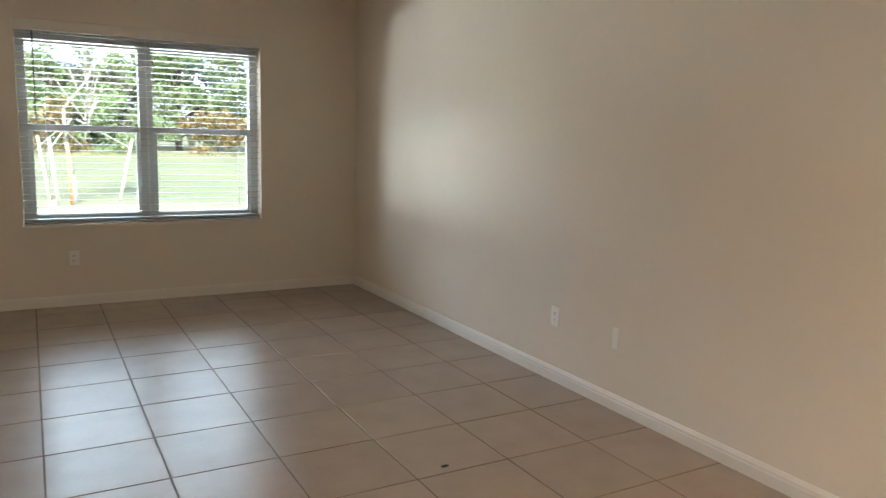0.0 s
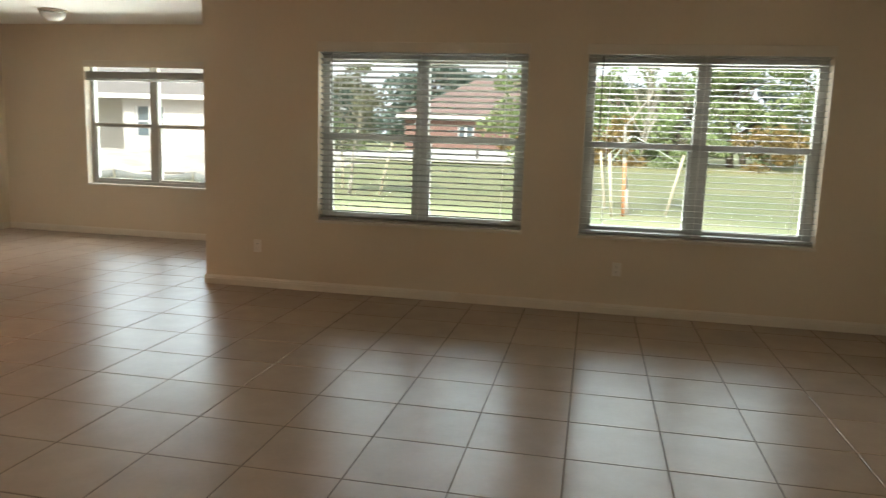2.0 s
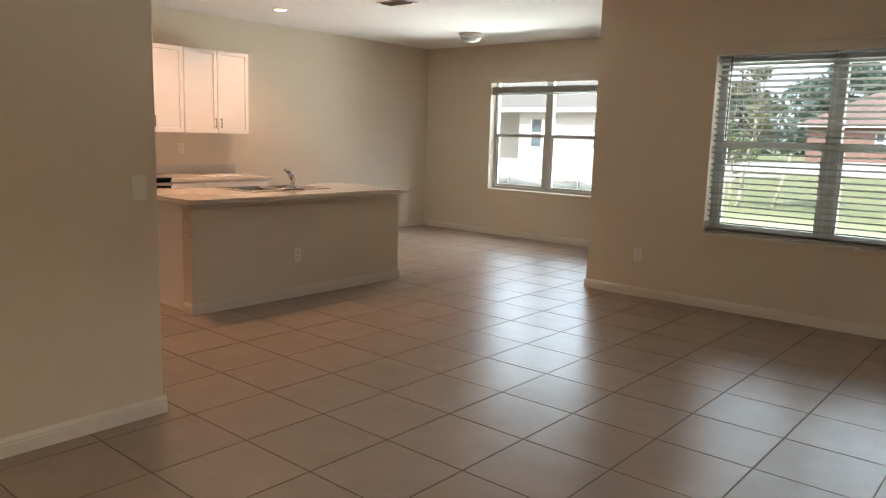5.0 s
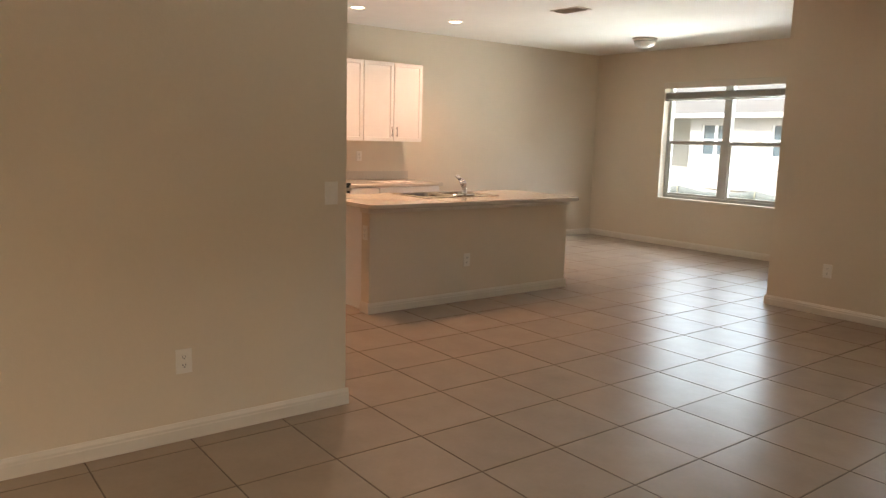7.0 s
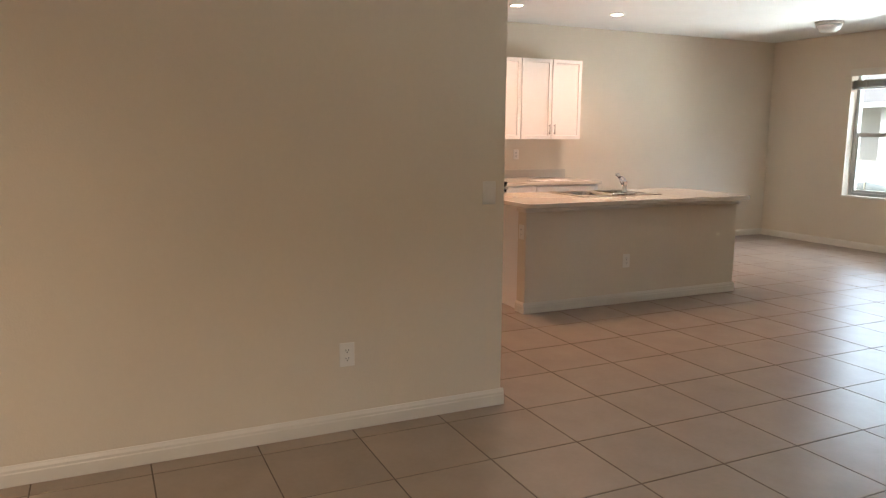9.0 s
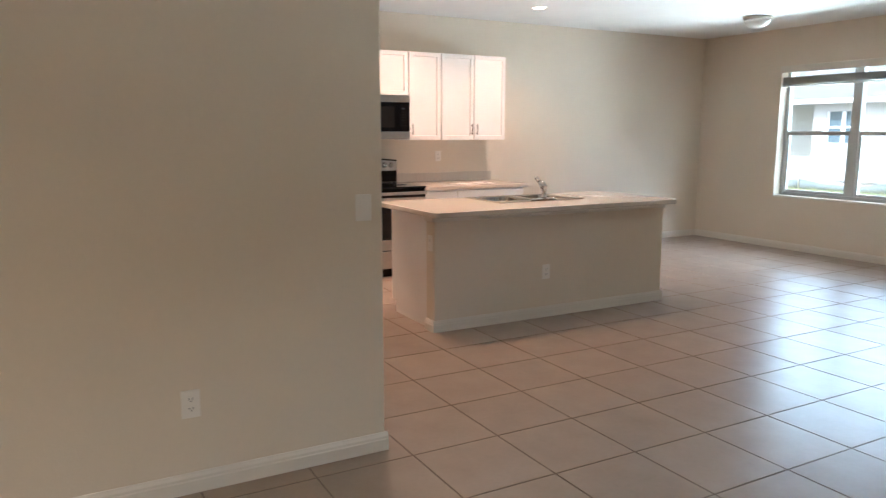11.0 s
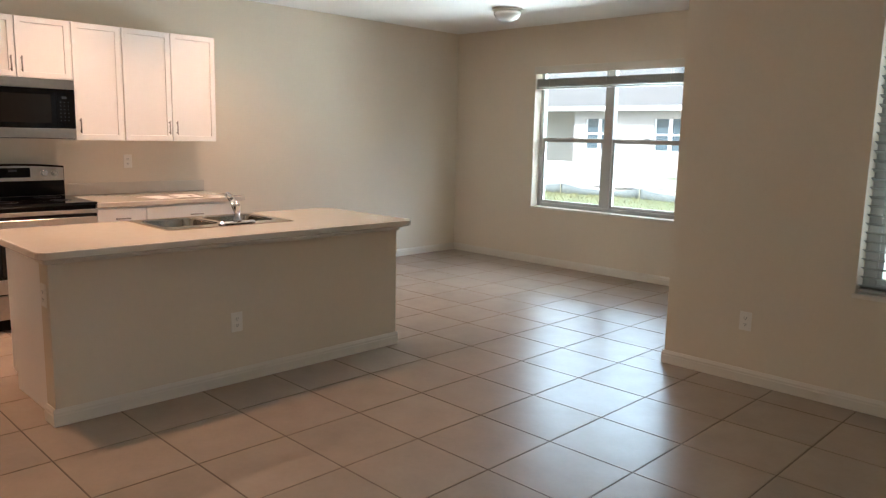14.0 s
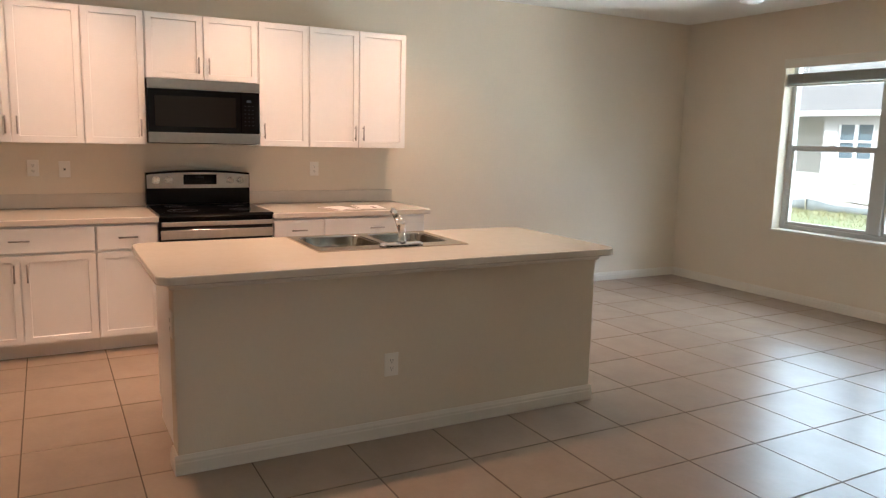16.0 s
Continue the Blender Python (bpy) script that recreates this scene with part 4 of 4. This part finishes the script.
def silt_fence(points, label):
    """A low sagging strip of grey fabric stapled to timber pegs that stand along points."""
    f = thing("silt_fence", (*points[0], ground_at(*points[0])), label, "fence")
    for k, ((xa, ya), (xb, yb)) in enumerate(zip(points, points[1:])):
        bm, n, rows = bmesh.new(), 8, []
        for i in range(n + 1):
            u = i / n
            x, y = xa + (xb - xa) * u, ya + (yb - ya) * u + 0.10 * math.sin(math.pi * u)
            top = 0.27 - 0.11 * math.sin(math.pi * u) + 0.04 * noise.noise(Vector((x * 2, y * 2, 3)))
            z = ground_at(x, y)
            rows.append([bm.verts.new(p) for p in ((x, y, z - 0.03), (x, y - 0.03, z + top * 0.5), (x, y, z + top), (x, y + 0.012, z + top), (x, y - 0.016, z + top * 0.5), (x, y + 0.012, z - 0.03))])
        for a, b in zip(rows, rows[1:]):
            for i in range(6):
                bm.faces.new((a[i], a[(i + 1) % 6], b[(i + 1) % 6], b[i])).smooth = True
        bm.faces.new(rows[0]), bm.faces.new(rows[-1][::-1])
        bmesh.ops.recalc_face_normals(bm, faces=bm.faces[:])
        part("fabric", bm, FABRIC, f)
    for k, (x, y) in enumerate(points):
        z = ground_at(x, y)
        bm = bmesh.new()
        rod(bm, (x, y - 0.03, z - 0.1), (x + 0.03 * math.sin(5 * k), y - 0.05, z + 0.48 + 0.1 * math.sin(3 * k)), 0.015, 0.013, seg=6)
        part("peg", bm, STAKE, f, "pale timber peg")
    return f


silt_fence([(-27.0 + 2.1 * k, 19.75 + 0.35 * math.sin(1.7 * k) - 0.09 * k) for k in range(10)], "sagging grey silt fence along the sandy lot")


def roadside_post(x, y):
    z = ground_at(x, y)
    p = thing("mailbox", (x, y, z), "dark roadside mailbox on a timber post", "mailbox")
    part("post", boxed((x - 0.06, y - 0.06, z - 0.1, x + 0.06, y + 0.06, z + 0.95), bevel=0.008), POST, p)
    bm = boxed((x - 0.12, y - 0.26, z + 0.951, x + 0.12, y + 0.26, z + 1.13), bevel=0.05, seg=3)
    part("box", bm, POST, p)


roadside_post(-4.95, 36.0)


def wheeled_bin(x, y, turn):
    z = ground_at(x, y)
    t = thing("wheeled_bin", (x, y, z), "teal plastic wheeled bin beside the driveway", "bin")
    m = pose(x, y, z, 0, 0, turn)

    def made(bm):
        bmesh.ops.transform(bm, matrix=m, verts=bm.verts[:])
        return bm

    bm = bmesh.new()
    f = box(bm, -0.30, -0.34, 0.06, 0.30, 0.34, 1.0)
    for v in bm.verts:
        if v.co.z < 0.5:
            v.co.x, v.co.y = v.co.x * 0.82, v.co.y * 0.8
    bmesh.ops.bevel(bm, geom=bm.edges[:], offset=0.03, segments=2, affect="EDGES")
    part("body", made(bm), BIN, t)
    part("lid", made(boxed((-0.33, -0.38, 1.001, 0.33, 0.36, 1.06), bevel=0.02, seg=2)), BIN, t)
    for s in (-0.29, 0.25):
        bm = bmesh.new()
        rod(bm, (s, 0.27, 0.10), (s + 0.05, 0.27, 0.10), 0.10, seg=16)
        part("wheel", made(bm), SLOT, t)


wheeled_bin(-10.9, 50.5, 15)


house(-38.0, -14.4, 31.0, 42.0, 2.80, 6.3, STUCCO, SHINGLE, [(-19.8, -18.35, 1.0, 2.3), (-16.4, -14.95, 1.0, 2.3)], (-26.0, -20.4),
      "new pale stucco house with grey shingle roof and white fascia")
house(-14, 6, 57.0, 67.0, 2.9, 6.2, BRICK, RED_ROOF, [(-9.8, -8.6, 1.2, 2.3), (-5.2, -4.0, 1.2, 2.3)], None, "far brick bungalow with a red roof")


def leaves(bm, centre, radius, count, rnd, size):
    cx, cy, cz = centre
    for _ in range(count):
        while True:
            p = Vector((rnd.uniform(-1, 1), rnd.uniform(-1, 1), rnd.uniform(-1, 1)))
            if 0.2 < p.length < 1:
                break
        c = Vector((cx, cy, cz)) + Vector((p.x * radius[0], p.y * radius[0], p.z * radius[1]))
        q = Euler((rnd.uniform(-1.2, 1.2), rnd.uniform(-1.2, 1.2), rnd.uniform(0, 6.3))).to_matrix()
        s = size * rnd.uniform(0.6, 1.4)
        bm.faces.new([bm.verts.new(c + q @ Vector((x * s, y * s, 0))) for x, y in ((-1, 0), (0, -0.45), (1, 0), (0, 0.45))])


def tree(x, y, height, spread, seed, leaf, label, trunk=0.22, count=3600, size=0.20, low=0.25, bark=BARK, clumps=20):
    """A tapered trunk, forked limbs and many small leaves in uneven clumps."""
    rnd = random.Random(seed)
    d = math.hypot(x, y - 3)
    z0 = GZ + 0.45 * min(1, max(0, (d - 16) / 16)) - 0.1
    t = thing("tree", (x, y, z0), label, "tree", "trees")
    bm = bmesh.new()
    pts = [Vector((x, y, z0))]
    for k in range(1, 6):
        pts.append(Vector((x + rnd.uniform(-0.25, 0.25) * k * 0.4, y + rnd.uniform(-0.25, 0.25) * k * 0.4, z0 + height * 0.8 * k / 5)))
    for k in range(5):
        rod(bm, pts[k], pts[k + 1], trunk * (1 - 0.17 * k), trunk * (1 - 0.17 * (k + 1)), seg=9)
    heads = []
    for k in range(clumps):
        f = low + (1 - low) * (k + 0.5) / clumps
        a = rnd.uniform(0, 2 * math.pi)
        reach = spread * (0.35 + 0.75 * math.sin(math.pi * min(1, 0.25 + 0.75 * f))) * rnd.uniform(0.45, 1.1)
        head = Vector((x + reach * math.cos(a), y + reach * math.sin(a), z0 + height * f + rnd.uniform(-0.4, 0.4)))
        start = pts[0].lerp(pts[-1], min(1, f * 0.85))
        mid = start.lerp(head, 0.5) + Vector((0, 0, rnd.uniform(0.0, 0.5)))
        rod(bm, start, mid, trunk * 0.33, trunk * 0.2, seg=6)
        rod(bm, mid, head, trunk * 0.2, trunk * 0.05, seg=6)
        heads.append(head)
    part("trunk", bm, bark, t)
    bm = bmesh.new()
    for hd in heads:
        r = spread * rnd.uniform(0.22, 0.46)
        leaves(bm, hd, (r, r * 0.75), count // clumps, rnd, size)
    part("crown", bm, leaf, t)
    return t


# the wood's edge behind the field
for x, y, h, s, seed, mat in ((-1.5, 47, 4.4, 2.6, 11, LEAF), (1.6, 44, 4.4, 2.7, 12, LEAF), (4.6, 45, 4.2, 2.7, 13, LEAF_PALE), (7.4, 41, 6.6, 2.8, 14, LEAF), (11.5, 40, 8.4, 3.0, 15, LEAF), (15.6, 43, 7.0, 3.0, 16, LEAF_DARK),
                              (19.5, 40, 11.0, 4.0, 17, LEAF), (25.0, 42, 11.0, 4.2, 18, LEAF_DARK), (31.0, 41, 11.5, 4.4, 19, LEAF), (3.0, 54, 5.0, 3.2, 20, LEAF_DARK), (9.5, 49, 7.0, 3.2, 21, LEAF_DARK)):
    tree(x, y, h, s, seed, mat, "leafy tree at the edge of the field", trunk=0.20, count=6000, size=0.15, low=0.10)
for x, y, h, s, seed in ((-17.5, 84, 9.0, 5.5, 31), (-13, 86, 6.5, 6.0, 32), (-31, 90, 6.5, 5.0, 33), (-7, 88, 8.0, 6.5, 34), (-42, 92, 4.5, 5, 35)):
    tree(x, y, h, s, seed, LEAF_DARK, "far dark tree behind the houses", trunk=0.4, count=4200, size=0.45, low=0.05)
for x, y, h, s, seed in ((-2.0, 38.0, 1.8, 1.7, 40), (1.2, 37.4, 2.0, 1.8, 48), (4.5, 37.6, 2.2, 1.8, 41), (8.5, 37.2, 2.0, 1.9, 42), (12.8, 37.0, 2.4, 2.0, 43), (17.0, 37.4, 2.2, 2.0, 44), (21.5, 37.2, 2.4, 2.0, 45), (26.0, 37.4, 2.2, 2.0, 46), (30.5, 37.6, 2.4, 2.0, 47)):
    tree(x, y, h, s, seed, LEAF if seed % 2 else LEAF_GOLD, "low leafy shrub at the field's edge", trunk=0.05, count=1500, size=0.13, low=0.05, clumps=12)

for x, y, h, s, seed in ((-15.8, 45.5, 2.2, 1.9, 60), (-18.2, 46.5, 2.6, 2.0, 61), (-20.6, 46.0, 2.2, 1.9, 62), (-23.0, 47.0, 2.6, 2.1, 63), (-25.6, 46.0, 2.3, 2.0, 64)):
    tree(x, y, h, s, seed, LEAF_DARK if seed % 2 else LEAF, "low green hedge shrub across the lawn", trunk=0.05, count=1800, size=0.13, low=0.05, clumps=12)


def staked_tree(x, y, height, seed, leaf, label, count, turn=0):
    """A young tree guyed by straps to three stakes that lean outwards."""
    tree(x, y, height, 0.95, seed, leaf, label, trunk=0.055, count=count, size=0.075, low=0.42, bark=PALE_BARK, clumps=16)
    g = ground_at(x, y)
    for k in range(3):
        a = radians(turn + 120 * k)
        out = Vector((math.cos(a), math.sin(a), 0))
        foot, top = Vector((x, y, g - 0.1)) + out * 0.80, Vector((x, y, g + 1.35)) + out * 1.12
        stake = thing("tree_stake", tuple(foot), "pale timber stake strapped to a young tree", "tree stake", "tree stakes")
        bm = bmesh.new()
        rod(bm, foot, top, 0.034, 0.030, seg=7)
        part("post", bm, STAKE, stake)
        bm = bmesh.new()
        rod(bm, foot.lerp(top, 0.86), Vector((x, y, g + 1.72)) + out * 0.05, 0.011, seg=5)
        part("strap", bm, STRAP, stake, "pale guy strap")


staked_tree(1.33, 17.5, 4.2, 51, LEAF, "young tree guyed to timber stakes", 1100, 5)
staked_tree(-5.6, 19.0, 3.8, 52, LEAF_PALE, "sparse young tree guyed to stakes", 2200, 0)
bm = bmesh.new()
rod(bm, (1.22, 16.9, ground_at(1.22, 16.9) - 0.1), (1.19, 16.9, ground_at(1.2, 16.9) + 1.15), 0.035, 0.033, seg=8)
solid("marker_post", bm, ORANGE_POST, "weathered orange post beside the young tree", "post", at=(1.22, 16.9, -0.25))
tree(-1.15, 20.5, 4.6, 1.1, 53, LEAF, "slim young tree on the lawn", trunk=0.07, count=2200, size=0.10, low=0.22)

# ---- floor tiles ----
PITCH, TX, TY, GAP = 0.457, -1.33, 3.66, 0.0068


def tile_verts(x0, y0, x1, y1):
    b, z1, z0 = 0.0014, 0.0, -0.004
    lo = [(x0, y0, z0), (x1, y0, z0), (x1, y1, z0), (x0, y1, z0)]
    mi = [(x0, y0, z1 - b * 0.7), (x1, y0, z1 - b * 0.7), (x1, y1, z1 - b * 0.7), (x0, y1, z1 - b * 0.7)]
    hi = [(x0 + b, y0 + b, z1), (x1 - b, y0 + b, z1), (x1 - b, y1 - b, z1), (x0 + b, y1 - b, z1)]
    faces = [(8, 9, 10, 11)] + [(k, (k + 1) % 4, 4 + (k + 1) % 4, 4 + k) for k in range(4)] + [(4 + k, 4 + (k + 1) % 4, 8 + (k + 1) % 4, 8 + k) for k in range(4)]
    return lo + mi + hi, faces


full = bpy.data.meshes.new("tile")
v, f = tile_verts(-PITCH / 2 + GAP / 2, -PITCH / 2 + GAP / 2, PITCH / 2 - GAP / 2, PITCH / 2 - GAP / 2)
full.from_pydata(v, [], f)
full.materials.append(TILE)
rest_v, rest_f = [], []
rnd = random.Random(7)
for i in range(-14, 12):
    for j in range(-15, 14):
        x0, y0 = TX + i * PITCH + GAP / 2, TY + j * PITCH + GAP / 2
        x1, y1 = x0 + PITCH - GAP, y0 + PITCH - GAP
        straddles = x0 < DIN_E < x1
        fields = [(WEST, EAST, SOUTH, LIV_N)] if x0 >= DIN_E else [(WEST, EAST, SOUTH, DIN_N)]
        if straddles and y1 > LIV_N:
            fields = [(WEST, EAST, SOUTH, LIV_N), (WEST, DIN_E, LIV_N + 0.0005, DIN_N)]
        for west, east, south, north in fields:
            cx0, cx1, cy0, cy1 = max(x0, west), min(x1, east), max(y0, south), min(y1, north)
            if cx1 - cx0 < 0.02 or cy1 - cy0 < 0.02:
                continue
            whole = cx0 == x0 and cx1 == x1 and cy0 == y0 and cy1 == y1
            if whole and -4.9 < x0 < 3.0 and 1.8 < y0 < 8.6:
                o = new("tile", full)
                o.parent = floor
                o.location = ((x0 + x1) / 2, (y0 + y1) / 2, rnd.uniform(-0.0004, 0.0003))
                o.rotation_euler = (rnd.uniform(-0.0008, 0.0008), rnd.uniform(-0.0008, 0.0008), 0)
            else:
                v, f = tile_verts(cx0, cy0, cx1, cy1)
                rest_f += [tuple(k + len(rest_v) for k in q) for q in f]
                rest_v += v
me = bpy.data.meshes.new("tile_rest")
me.from_pydata(rest_v, [], rest_f)
me.materials.append(TILE_REST)
o = new("tile_rest", me)
o.parent = floor
tagged(o, kind="stuff")
